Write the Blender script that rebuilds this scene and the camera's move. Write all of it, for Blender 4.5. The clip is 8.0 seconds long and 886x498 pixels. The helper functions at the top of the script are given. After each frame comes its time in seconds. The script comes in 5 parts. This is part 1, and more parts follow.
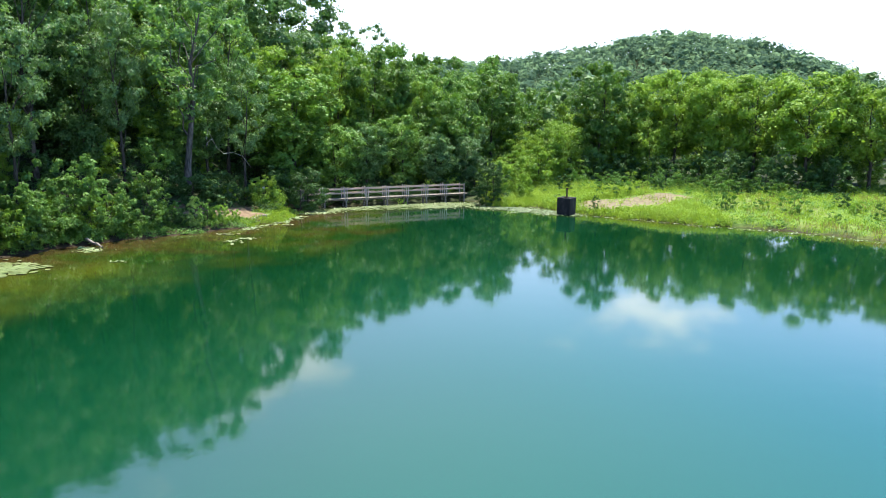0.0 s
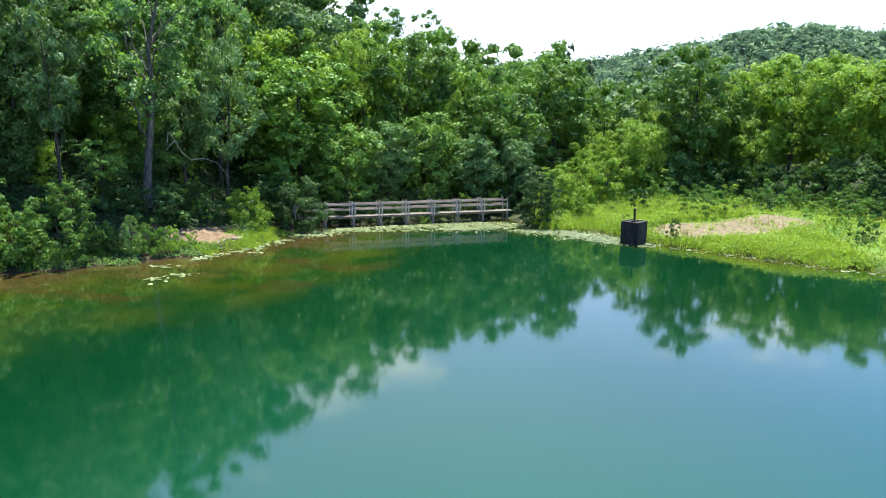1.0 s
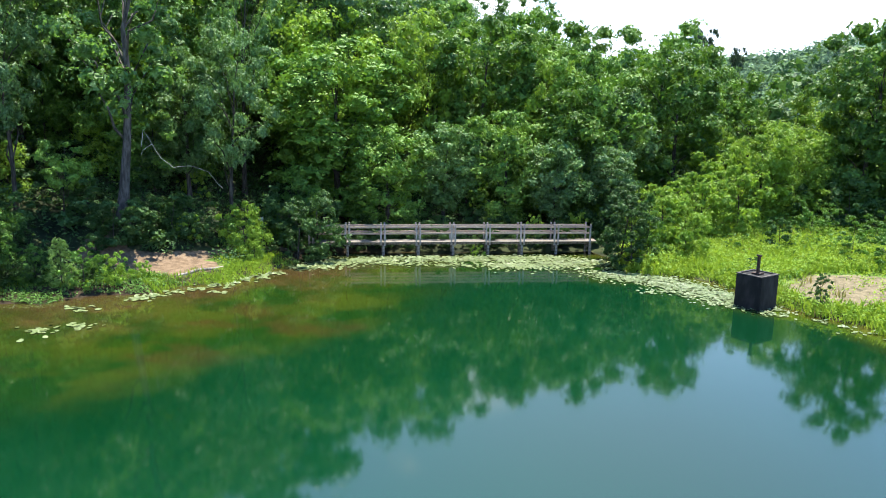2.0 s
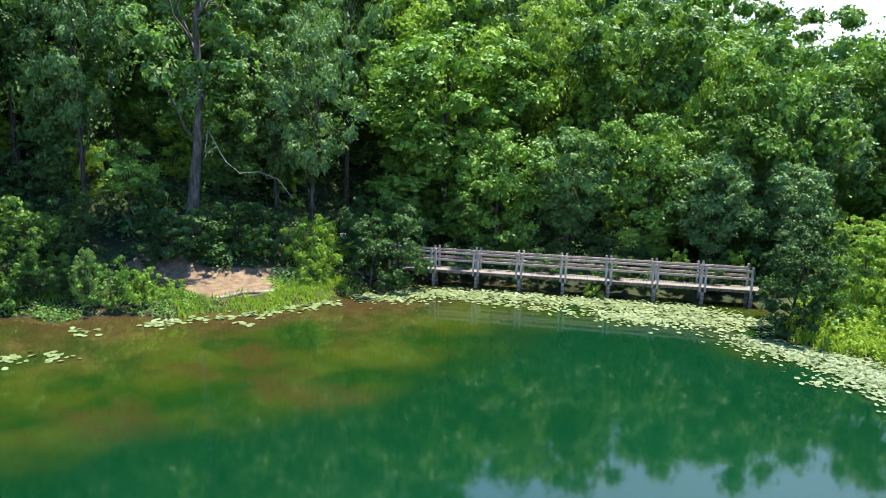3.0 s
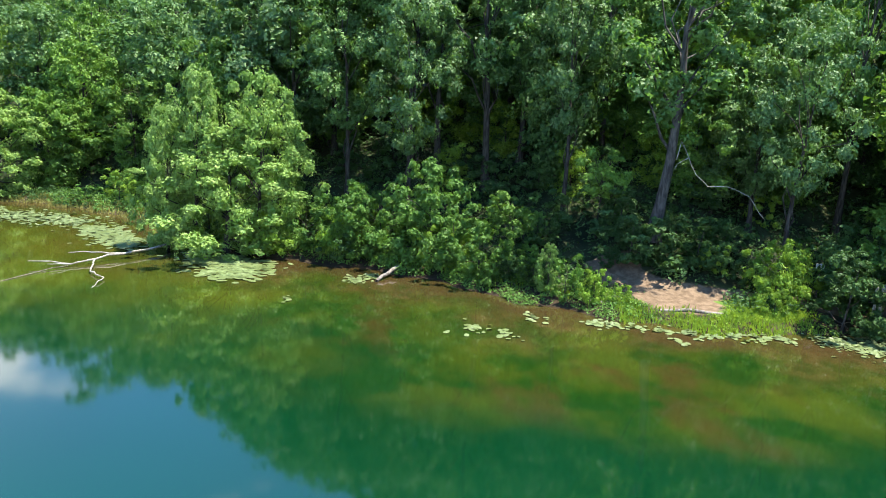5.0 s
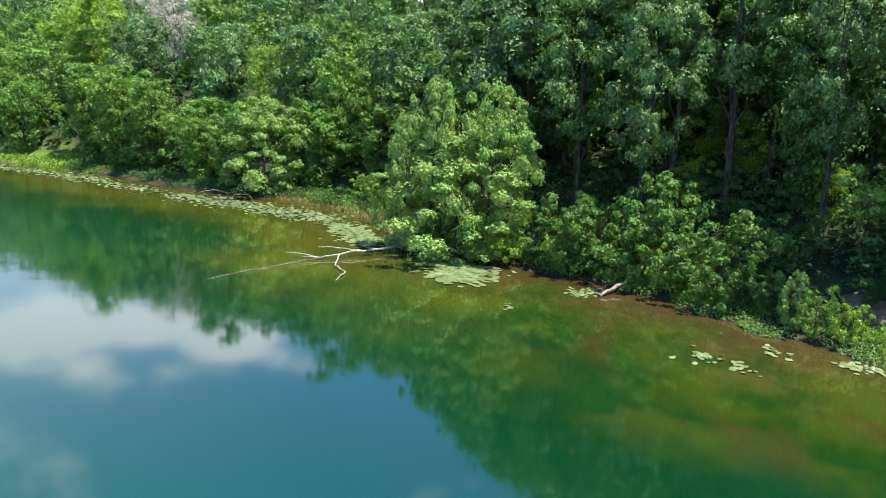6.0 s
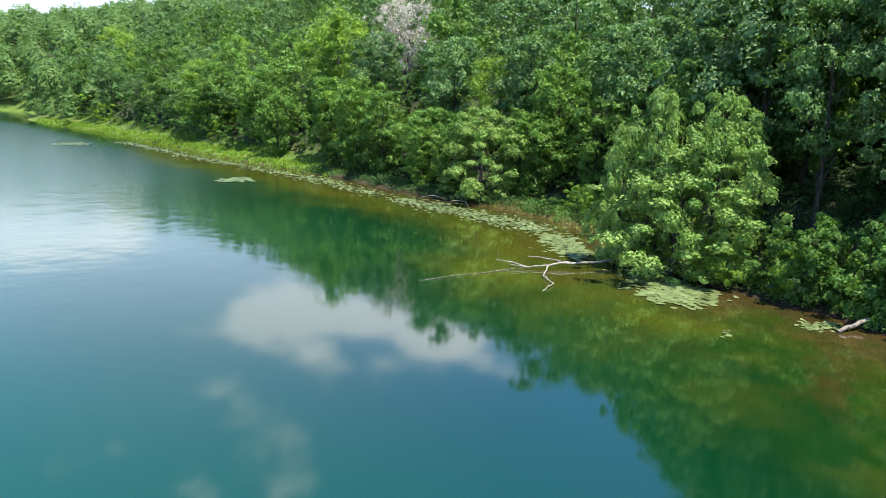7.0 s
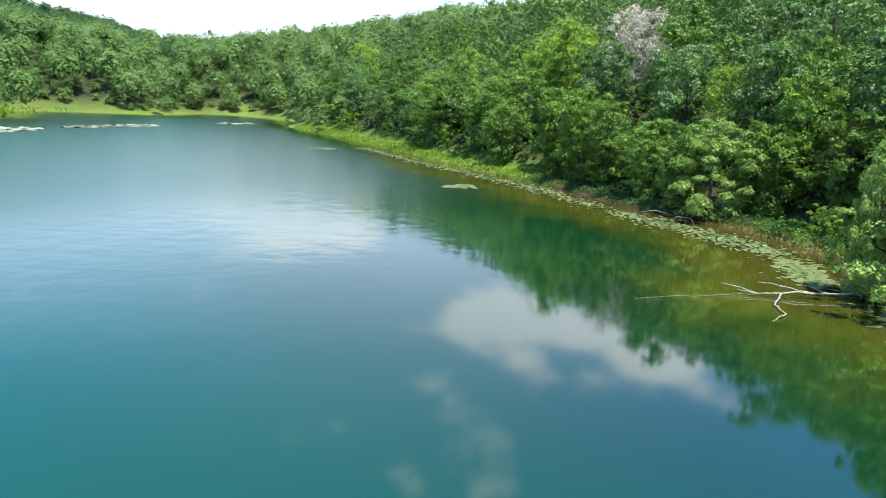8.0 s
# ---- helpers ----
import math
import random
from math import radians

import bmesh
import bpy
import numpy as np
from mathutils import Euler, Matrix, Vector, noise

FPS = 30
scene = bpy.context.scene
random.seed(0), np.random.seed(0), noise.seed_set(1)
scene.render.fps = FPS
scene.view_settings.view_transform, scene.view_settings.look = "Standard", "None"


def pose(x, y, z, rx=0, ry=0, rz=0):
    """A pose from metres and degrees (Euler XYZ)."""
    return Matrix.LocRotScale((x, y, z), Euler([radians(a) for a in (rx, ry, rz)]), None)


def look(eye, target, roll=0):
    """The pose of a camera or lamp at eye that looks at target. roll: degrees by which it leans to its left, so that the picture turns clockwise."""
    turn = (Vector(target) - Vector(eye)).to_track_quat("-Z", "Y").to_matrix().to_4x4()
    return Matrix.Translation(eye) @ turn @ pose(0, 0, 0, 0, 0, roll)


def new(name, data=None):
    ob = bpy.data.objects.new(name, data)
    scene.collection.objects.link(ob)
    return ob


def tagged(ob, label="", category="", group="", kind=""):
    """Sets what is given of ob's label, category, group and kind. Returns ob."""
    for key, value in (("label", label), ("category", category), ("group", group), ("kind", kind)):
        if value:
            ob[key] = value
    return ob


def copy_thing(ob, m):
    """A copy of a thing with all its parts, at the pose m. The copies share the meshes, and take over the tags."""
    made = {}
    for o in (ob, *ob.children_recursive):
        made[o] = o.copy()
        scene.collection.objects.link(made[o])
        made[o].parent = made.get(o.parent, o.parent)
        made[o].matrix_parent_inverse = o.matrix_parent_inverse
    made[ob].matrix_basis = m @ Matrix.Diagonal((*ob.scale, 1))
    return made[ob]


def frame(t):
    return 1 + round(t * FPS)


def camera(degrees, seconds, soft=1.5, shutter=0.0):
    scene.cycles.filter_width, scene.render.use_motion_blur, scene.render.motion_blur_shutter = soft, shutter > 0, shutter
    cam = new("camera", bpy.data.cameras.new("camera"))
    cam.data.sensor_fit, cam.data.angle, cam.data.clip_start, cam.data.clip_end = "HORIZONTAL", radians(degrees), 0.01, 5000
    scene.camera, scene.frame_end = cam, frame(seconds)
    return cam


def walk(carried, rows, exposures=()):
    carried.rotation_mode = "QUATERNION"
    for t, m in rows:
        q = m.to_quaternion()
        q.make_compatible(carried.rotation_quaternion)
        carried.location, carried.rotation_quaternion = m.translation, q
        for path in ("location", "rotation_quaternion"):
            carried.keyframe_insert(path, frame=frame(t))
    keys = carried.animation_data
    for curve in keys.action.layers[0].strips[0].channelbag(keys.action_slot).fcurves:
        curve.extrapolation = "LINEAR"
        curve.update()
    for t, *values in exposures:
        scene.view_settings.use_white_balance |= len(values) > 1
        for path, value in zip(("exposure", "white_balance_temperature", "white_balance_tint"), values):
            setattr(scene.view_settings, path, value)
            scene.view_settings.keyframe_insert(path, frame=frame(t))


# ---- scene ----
cam = camera(64.67, 8.0, soft=0.95)
# seconds, x, y, z, pitch, roll, yaw
ROWS = [
    (0.0, 0.00, 0.00, 9.86, -10.73, -0.49, -0.00),
    (0.5, 3.22, 8.56, 9.59, -10.62, -0.43, 3.91),
    (1.0, 5.67, 17.10, 9.44, -10.60, -0.39, 8.04),
    (2.5, 11.36, 39.84, 9.42, -10.63, -1.07, 28.95),
    (3.0, 11.63, 44.51, 9.37, -10.53, -1.45, 38.01),
    (3.5, 12.31, 46.40, 9.42, -10.66, -2.10, 49.23),
    (4.0, 12.52, 46.52, 9.48, -11.01, -2.40, 59.38),
    (4.5, 12.43, 46.47, 9.49, -11.17, -2.49, 68.56),
    (6.0, 11.95, 46.30, 9.54, -11.36, -2.89, 96.26),
    (6.5, 11.93, 46.28, 9.55, -11.42, -2.97, 105.12),
    (7.0, 11.82, 46.32, 9.59, -11.48, -3.03, 113.76),
    (7.5, 11.82, 46.39, 9.64, -11.58, -3.13, 122.71),
    (8.0, 11.85, 46.46, 9.71, -11.71, -3.24, 131.77),
]
walk(cam, [(t, pose(x, y, z, 90 + pitch, roll, yaw)) for t, x, y, z, pitch, roll, yaw in ROWS], [(0.0, 1.46), (2.5, 1.46), (4.5, 1.54), (6.0, 1.30), (8.0, 1.06)])

# ---- sky and sun ----
SUN_AZ, SUN_EL = 80.0, 72.0  # degrees from +x towards +y, and above the horizon
way_to_sun = Vector((math.cos(radians(SUN_AZ)) * math.cos(radians(SUN_EL)), math.sin(radians(SUN_AZ)) * math.cos(radians(SUN_EL)), math.sin(radians(SUN_EL))))
sun_data = bpy.data.lights.new("sun", "SUN")
sun_data.energy, sun_data.angle, sun_data.color = 5.0, radians(0.6), (1.0, 0.94, 0.82)
sun = new("sun", sun_data)
sun.matrix_world = look(way_to_sun * 300, (0, 0, 0))

world = bpy.data.worlds.new("sky")
scene.world = world
world.use_nodes = True
wn, wl = world.node_tree.nodes, world.node_tree.links
wn.clear()


def wnode(kind, **values):
    n = wn.new(kind)
    for k, v in values.items():
        n.inputs[k].default_value = v
    return n


sky = wn.new("ShaderNodeTexSky")
sky.sky_type, sky.sun_disc = "NISHITA", False
sky.sun_elevation, sky.sun_rotation = radians(SUN_EL), radians(90 - SUN_AZ)
sky.air_density, sky.dust_density, sky.ozone_density = 1.0, 1.0, 4.0
direction = wn.new("ShaderNodeTexCoord")
split = wn.new("ShaderNodeSeparateXYZ")
wl.new(direction.outputs["Generated"], split.inputs[0])
height = wn.new("ShaderNodeMath")
height.operation = "ADD"
height.inputs[1].default_value = 0.12
wl.new(split.outputs["Z"], height.inputs[0])
spread = wn.new("ShaderNodeVectorMath")
spread.operation = "DIVIDE"
wl.new(direction.outputs["Generated"], spread.inputs[0])
wl.new(height.outputs[0], spread.inputs[1])
place = wn.new("ShaderNodeMapping")
place.inputs["Location"].default_value = (0.0, 0.0, 0.0)
place.inputs["Scale"].default_value = (1.0, 1.0, 0.0)
wl.new(spread.outputs[0], place.inputs[0])
puffs = wnode("ShaderNodeTexNoise", Scale=2.6, Detail=5.0, Roughness=0.55, Distortion=0.2)
wl.new(place.outputs[0], puffs.inputs["Vector"])
cover = wn.new("ShaderNodeMapRange")
cover.interpolation_type = "SMOOTHSTEP"
cover.inputs["From Min"].default_value, cover.inputs["From Max"].default_value = 0.72, 1.08
cover.inputs["To Max"].default_value = 0.85
haze = wn.new("ShaderNodeMapRange")
haze.interpolation_type = "SMOOTHSTEP"
haze.inputs["From Min"].default_value, haze.inputs["From Max"].default_value = 0.38, 0.03
haze.inputs["To Max"].default_value = 0.93
wl.new(split.outputs["Z"], haze.inputs["Value"])
# single clouds, by their direction over the height: x, y, reach
heap = None
for cx, cy, reach, weight in ((0.68, 2.40, 0.30, 0.62), (-0.58, 1.84, 0.24, 0.7), (-0.46, 2.0, 0.2, 0.6), (-1.86, -1.33, 0.36, 0.84), (-1.95, -1.08, 0.26, 0.76), (-1.95, -0.86, 0.26, 0.80), (-1.34, -1.21, 0.17, 0.5), (-1.20, -0.80, 0.17, 0.2), (-1.38, -0.15, 0.18, 0.2), (-2.3, -3.4, 0.9, 0.66), (-1.95, -2.5, 0.45, 0.6), (-1.2, 3.4, 0.5, 0.6)):
    off = wn.new("ShaderNodeVectorMath")
    off.operation = "DISTANCE"
    off.inputs[1].default_value = (cx, cy, 0)
    wl.new(place.outputs[0], off.inputs[0])
    blob = wn.new("ShaderNodeMapRange")
    blob.interpolation_type = "SMOOTHSTEP"
    blob.inputs["From Min"].default_value, blob.inputs["From Max"].default_value = reach * 1.5, 0.0
    blob.inputs["To Max"].default_value = weight
    wl.new(off.outputs["Value"], blob.inputs["Value"])
    if heap is None:
        heap = blob.outputs[0]
    else:
        both = wn.new("ShaderNodeMath")
        both.operation = "MAXIMUM"
        wl.new(heap, both.inputs[0])
        wl.new(blob.outputs[0], both.inputs[1])
        heap = both.outputs[0]
sum_up = wn.new("ShaderNodeMath")
sum_up.operation = "ADD"
swing = wn.new("ShaderNodeMapRange")
swing.inputs["From Min"].default_value, swing.inputs["From Max"].default_value = 0.25, 0.75
swing.inputs["To Min"].default_value, swing.inputs["To Max"].default_value = 0.05, 0.95
wl.new(puffs.outputs["Fac"], swing.inputs["Value"])
wl.new(swing.outputs[0], sum_up.inputs[0])
wl.new(heap, sum_up.inputs[1])
wl.new(sum_up.outputs[0], cover.inputs["Value"])
dim = wn.new("ShaderNodeVectorMath")
dim.operation = "MULTIPLY"
dim.inputs[1].default_value = (0.066, 0.112, 0.150)
wl.new(sky.outputs[0], dim.inputs[0])
misty = wn.new("ShaderNodeMix")
misty.data_type = "RGBA"
misty.inputs["B"].default_value = (0.80, 0.88, 1.04, 1)
wl.new(haze.outputs[0], misty.inputs["Factor"])
wl.new(dim.outputs[0], misty.inputs["A"])
clouds = wn.new("ShaderNodeMix")
clouds.data_type = "RGBA"
clouds.inputs["B"].default_value = (0.98, 1.0, 1.08, 1)
wl.new(cover.outputs[0], clouds.inputs["Factor"])
wl.new(misty.outputs["Result"], clouds.inputs["A"])
# thin high cloud, added towards the sun and in the south-west: x, y, reach, density
# these added veils brighten the sky that the water mirrors
open_sky = clouds.outputs["Result"]
for cx, cy, reach, density in ((-0.2, 1.6, 2.0, 0.55), (-1.8, -1.7, 1.5, 0.42)):
    away = wn.new("ShaderNodeVectorMath")
    away.operation = "DISTANCE"
    away.inputs[1].default_value = (cx, cy, 0)
    wl.new(place.outputs[0], away.inputs[0])
    thin = wn.new("ShaderNodeMapRange")
    thin.interpolation_type = "SMOOTHSTEP"
    thin.inputs["From Min"].default_value, thin.inputs["From Max"].default_value = reach, 0.0
    thin.inputs["To Max"].default_value = density
    wl.new(away.outputs["Value"], thin.inputs["Value"])
    veil = wn.new("ShaderNodeMix")
    veil.data_type = "RGBA"
    veil.inputs["B"].default_value = (0.46, 0.53, 0.60, 1)
    wl.new(thin.outputs[0], veil.inputs["Factor"])
    wl.new(open_sky, veil.inputs["A"])
    open_sky = veil.outputs["Result"]
back = wn.new("ShaderNodeBackground")
wl.new(open_sky, back.inputs["Color"])
wout = wn.new("ShaderNodeOutputWorld")
wl.new(back.outputs[0], wout.inputs[0])

# ---- materials ----
class Mat:
    """A small builder of node materials."""

    def __init__(self, name, roughness=0.8, specular=0.3):
        self.m = bpy.data.materials.new(name)
        self.m.use_nodes = True
        self.n, self.l = self.m.node_tree.nodes, self.m.node_tree.links
        self.p = self.n["Principled BSDF"]
        self.p.inputs["Roughness"].default_value = roughness
        self.p.inputs["Specular IOR Level"].default_value = specular
        self.coord = self.n.new("ShaderNodeNewGeometry")

    def noise(self, scale, detail=4.0, rough=0.55, stretch=None, local=False):
        t = self.n.new("ShaderNodeTexNoise")
        t.inputs["Scale"].default_value, t.inputs["Detail"].default_value, t.inputs["Roughness"].default_value = scale, detail, rough
        source = self.n.new("ShaderNodeTexCoord").outputs["Object"] if local else self.coord.outputs["Position"]
        if stretch:
            mp = self.n.new("ShaderNodeMapping")
            mp.inputs["Scale"].default_value = stretch
            self.l.new(source, mp.inputs[0])
            source = mp.outputs[0]
        self.l.new(source, t.inputs["Vector"])
        return t.outputs["Fac"]

    def range(self, value, a, b, lo=0.0, hi=1.0):
        r = self.n.new("ShaderNodeMapRange")
        r.interpolation_type = "SMOOTHSTEP"
        for k, v in zip(("From Min", "From Max", "To Min", "To Max"), (a, b, lo, hi)):
            r.inputs[k].default_value = v
        self.l.new(value, r.inputs["Value"])
        return r.outputs[0]

    def math(self, op, a, b):
        r = self.n.new("ShaderNodeMath")
        r.operation = op
        for k, v in enumerate((a, b)):
            if isinstance(v, (int, float)):
                r.inputs[k].default_value = v
            else:
                self.l.new(v, r.inputs[k])
        return r.outputs[0]

    def mix(self, fac, a, b):
        r = self.n.new("ShaderNodeMix")
        r.data_type = "RGBA"
        for k, v in (("Factor", fac), ("A", a), ("B", b)):
            if isinstance(v, (int, float)):
                r.inputs[k].default_value = v
            elif isinstance(v, tuple):
                r.inputs[k].default_value = (*v, 1)
            else:
                self.l.new(v, r.inputs[k])
        return r.outputs["Result"]

    def color(self, value):
        if isinstance(value, tuple):
            self.p.inputs["Base Color"].default_value = (*value, 1)
        else:
            self.l.new(value, self.p.inputs["Base Color"])
        return self

    def bump(self, value, strength, distance):
        b = self.n.new("ShaderNodeBump")
        b.inputs["Strength"].default_value, b.inputs["Distance"].default_value = strength, distance
        self.l.new(value, b.inputs["Height"])
        self.l.new(b.outputs[0], self.p.inputs["Normal"])
        return self

    def random(self):
        return self.n.new("ShaderNodeObjectInfo").outputs["Random"]

    def attribute(self, name):
        a = self.n.new("ShaderNodeAttribute")
        a.attribute_name = name
        return a.outputs["Fac"]


def leaf_material(name, dark, light, through_colour, amount=0.26, rough=0.42, spread_of_trees=0.5, gloss=0.22, shady=0.45, grain=5.0):
    k = Mat(name, rough, gloss)
    own = k.mix(k.range(k.coord.outputs["Random Per Island"], -0.25, 1.25), dark, light)
    tree = k.range(k.random(), 0.0, 1.0, 0.0, spread_of_trees)
    own = k.mix(tree, own, tuple(0.45 * a + 0.55 * b for a, b in zip(dark, through_colour)))
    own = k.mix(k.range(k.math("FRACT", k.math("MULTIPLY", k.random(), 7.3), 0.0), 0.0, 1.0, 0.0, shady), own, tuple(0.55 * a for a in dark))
    patch = k.range(k.noise(0.45, 2.0), 0.38, 0.66)
    own = k.mix(k.math("MULTIPLY", patch, 0.35), own, light)
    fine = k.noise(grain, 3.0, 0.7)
    # dark flecks in the noise's low spots paint shaded gaps between leaves
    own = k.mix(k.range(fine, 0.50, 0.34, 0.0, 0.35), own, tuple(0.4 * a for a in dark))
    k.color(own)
    k.bump(fine, 0.8, 0.6 / grain)
    tr = k.n.new("ShaderNodeBsdfTranslucent")
    k.l.new(k.p.inputs["Normal"].links[0].from_socket, tr.inputs["Normal"])
    tr.inputs["Color"].default_value = (*through_colour, 1)
    mixer = k.n.new("ShaderNodeMixShader")
    mixer.inputs[0].default_value = amount
    k.l.new(k.p.outputs[0], mixer.inputs[1])
    k.l.new(tr.outputs[0], mixer.inputs[2])
    k.l.new(mixer.outputs[0], k.n["Material Output"].inputs[0])
    return k.m


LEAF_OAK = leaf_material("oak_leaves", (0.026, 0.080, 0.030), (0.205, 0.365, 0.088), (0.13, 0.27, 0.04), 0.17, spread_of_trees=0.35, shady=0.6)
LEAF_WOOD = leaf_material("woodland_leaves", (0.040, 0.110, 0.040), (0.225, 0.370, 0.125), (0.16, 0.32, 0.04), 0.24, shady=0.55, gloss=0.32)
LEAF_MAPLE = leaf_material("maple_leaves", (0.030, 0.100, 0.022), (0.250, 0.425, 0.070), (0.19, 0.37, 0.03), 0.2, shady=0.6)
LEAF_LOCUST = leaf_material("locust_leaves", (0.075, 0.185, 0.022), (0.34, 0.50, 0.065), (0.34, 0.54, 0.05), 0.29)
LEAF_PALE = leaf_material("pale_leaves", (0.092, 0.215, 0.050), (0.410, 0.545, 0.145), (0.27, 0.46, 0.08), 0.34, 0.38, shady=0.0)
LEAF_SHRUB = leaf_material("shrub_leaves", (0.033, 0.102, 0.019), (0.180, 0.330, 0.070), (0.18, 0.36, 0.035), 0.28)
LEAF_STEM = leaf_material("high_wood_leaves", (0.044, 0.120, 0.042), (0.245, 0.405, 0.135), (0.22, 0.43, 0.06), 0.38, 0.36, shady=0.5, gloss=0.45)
# darker leaf copy; the shade under trees is put into its colour
LEAF_SHADED = leaf_material("painted_shade_leaves", (0.020, 0.058, 0.020), (0.100, 0.190, 0.058), (0.10, 0.21, 0.03), 0.22, spread_of_trees=0.3, gloss=0.12)
# dark leaf colour carries the shaded near side of a dense bush
LEAF_BACKLIT = leaf_material("backlit_bush_leaves", (0.020, 0.058, 0.017), (0.092, 0.185, 0.046), (0.09, 0.19, 0.03), 0.2, spread_of_trees=0.2, gloss=0.2)
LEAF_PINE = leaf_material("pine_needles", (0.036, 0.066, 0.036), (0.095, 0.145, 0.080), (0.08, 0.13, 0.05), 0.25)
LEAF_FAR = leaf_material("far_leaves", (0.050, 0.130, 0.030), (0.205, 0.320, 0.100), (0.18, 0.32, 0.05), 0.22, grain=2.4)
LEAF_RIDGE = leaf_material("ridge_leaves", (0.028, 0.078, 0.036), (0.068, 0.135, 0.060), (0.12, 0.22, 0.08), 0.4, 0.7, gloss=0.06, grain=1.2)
# distance haze over the hill is painted into this bluish leaf colour
LEAF_HAZY_HILL = leaf_material("hazy_hill_leaves", (0.045, 0.100, 0.065), (0.110, 0.195, 0.115), (0.18, 0.29, 0.15), 0.5, 0.7, gloss=0.06, grain=1.2)
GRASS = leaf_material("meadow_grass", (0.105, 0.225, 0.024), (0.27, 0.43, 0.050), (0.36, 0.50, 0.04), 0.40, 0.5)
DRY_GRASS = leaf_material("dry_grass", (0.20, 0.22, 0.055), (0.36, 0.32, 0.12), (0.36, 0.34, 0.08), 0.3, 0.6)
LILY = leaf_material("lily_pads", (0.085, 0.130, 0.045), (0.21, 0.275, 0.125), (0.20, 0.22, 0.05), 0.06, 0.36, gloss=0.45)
# paler copy of the pads, with low-angle sky sheen painted into the colour
SHEEN_MAT = leaf_material("sky_sheen_mats", (0.20, 0.23, 0.15), (0.36, 0.38, 0.29), (0.30, 0.32, 0.15), 0.06, 0.45, shady=0.0)

k = Mat("bark", 0.9, 0.15)
k.color(k.mix(k.range(k.noise(9.0, 5.0, stretch=(1, 1, 0.2)), 0.35, 0.7), (0.030, 0.025, 0.020), (0.100, 0.087, 0.072)))
BARK = k.bump(k.noise(14.0, 4.0, stretch=(1, 1, 0.15)), 0.7, 0.03).m
k = Mat("grey_bark", 0.9, 0.15)
k.color(k.mix(k.range(k.noise(7.0, 5.0, stretch=(1, 1, 0.2)), 0.35, 0.7), (0.050, 0.045, 0.040), (0.150, 0.135, 0.118)))
GREY_BARK = k.bump(k.noise(14.0, 4.0, stretch=(1, 1, 0.15)), 0.7, 0.03).m
k = Mat("bleached_wood", 0.75, 0.25)
k.color(k.mix(k.range(k.noise(7.0, 5.0), 0.35, 0.7), (0.20, 0.18, 0.15), (0.46, 0.43, 0.38)))
DEADWOOD = k.bump(k.noise(22.0, 4.0), 0.4, 0.01).m
k = Mat("weathered_boards", 0.78, 0.25)
grain = k.noise(5.0, 6.0, 0.65, stretch=(1.0, 6.0, 6.0), local=True)
boards = k.mix(k.range(grain, 0.3, 0.72), (0.25, 0.178, 0.130), (0.58, 0.465, 0.37))
boards = k.mix(k.range(k.random(), 0.0, 1.0, 0.0, 0.4), boards, (0.27, 0.19, 0.15))
k.color(boards)
BOARDS = k.bump(grain, 0.35, 0.006).m
k = Mat("deck_planks", 0.8, 0.2)
k.color(k.mix(k.range(k.noise(5.0, 6.0, 0.65, stretch=(6.0, 1.0, 6.0), local=True), 0.3, 0.72), (0.115, 0.098, 0.084), (0.27, 0.235, 0.20)))
PLANKS = k.m
k = Mat("bleached_posts", 0.8, 0.25)
k.color(k.mix(k.range(k.noise(7.0, 5.0, 0.6, stretch=(1, 1, 0.25), local=True), 0.35, 0.7), (0.27, 0.24, 0.22), (0.46, 0.42, 0.38)))
POSTS = k.bump(k.noise(30.0, 3.0, stretch=(1, 1, 0.15), local=True), 0.4, 0.006).m
k = Mat("wet_piles", 0.7, 0.3)
k.color(k.mix(k.range(k.noise(6.0, 4.0, local=True), 0.35, 0.65), (0.09, 0.075, 0.06), (0.26, 0.23, 0.2)))
PILES = k.bump(k.noise(18.0, 3.0), 0.4, 0.01).m
k = Mat("old_concrete", 0.85, 0.25)
stain = k.range(k.noise(1.6, 5.0, 0.6, stretch=(1, 1, 0.35)), 0.35, 0.7)
k.color(k.mix(stain, (0.014, 0.013, 0.013), (0.048, 0.044, 0.042)))
CONCRETE = k.bump(k.noise(16.0, 5.0), 0.4, 0.012).m
k = Mat("pale_concrete_rim", 0.85, 0.25)
k.color(k.mix(k.range(k.noise(5.0, 5.0), 0.35, 0.65), (0.045, 0.041, 0.038), (0.115, 0.104, 0.094)))
RIM = k.m
k = Mat("rusty_iron", 0.7, 0.4)
k.p.inputs["Metallic"].default_value = 0.35
k.color(k.mix(k.range(k.noise(11.0, 4.0), 0.4, 0.65), (0.028, 0.024, 0.022), (0.10, 0.05, 0.03)))
IRON = k.m
k = Mat("white_painted_plate", 0.5, 0.4)
k.color(k.mix(k.range(k.noise(9.0, 4.0), 0.4, 0.7), (0.72, 0.73, 0.72), (0.5, 0.5, 0.47)))
PLATE = k.m

k = Mat("dead_twigs", 0.85, 0.2)
k.color(k.mix(k.range(k.noise(2.0, 3.0), 0.35, 0.65), (0.42, 0.37, 0.31), (0.62, 0.56, 0.48)))
TWIGS = k.m

# the ground: leaf litter, grass, bare earth, bed
k = Mat("earth_and_litter", 0.92, 0.15)
fine, broad = k.noise(3.0, 6.0, 0.65), k.noise(0.22, 3.0)
litter = k.mix(k.range(fine, 0.35, 0.68), (0.030, 0.026, 0.016), (0.10, 0.078, 0.046))
litter = k.mix(k.math("MULTIPLY", k.range(broad, 0.42, 0.62), 0.6), litter, (0.035, 0.066, 0.016))
turf = k.mix(k.range(fine, 0.33, 0.68), (0.055, 0.115, 0.015), (0.13, 0.20, 0.035))
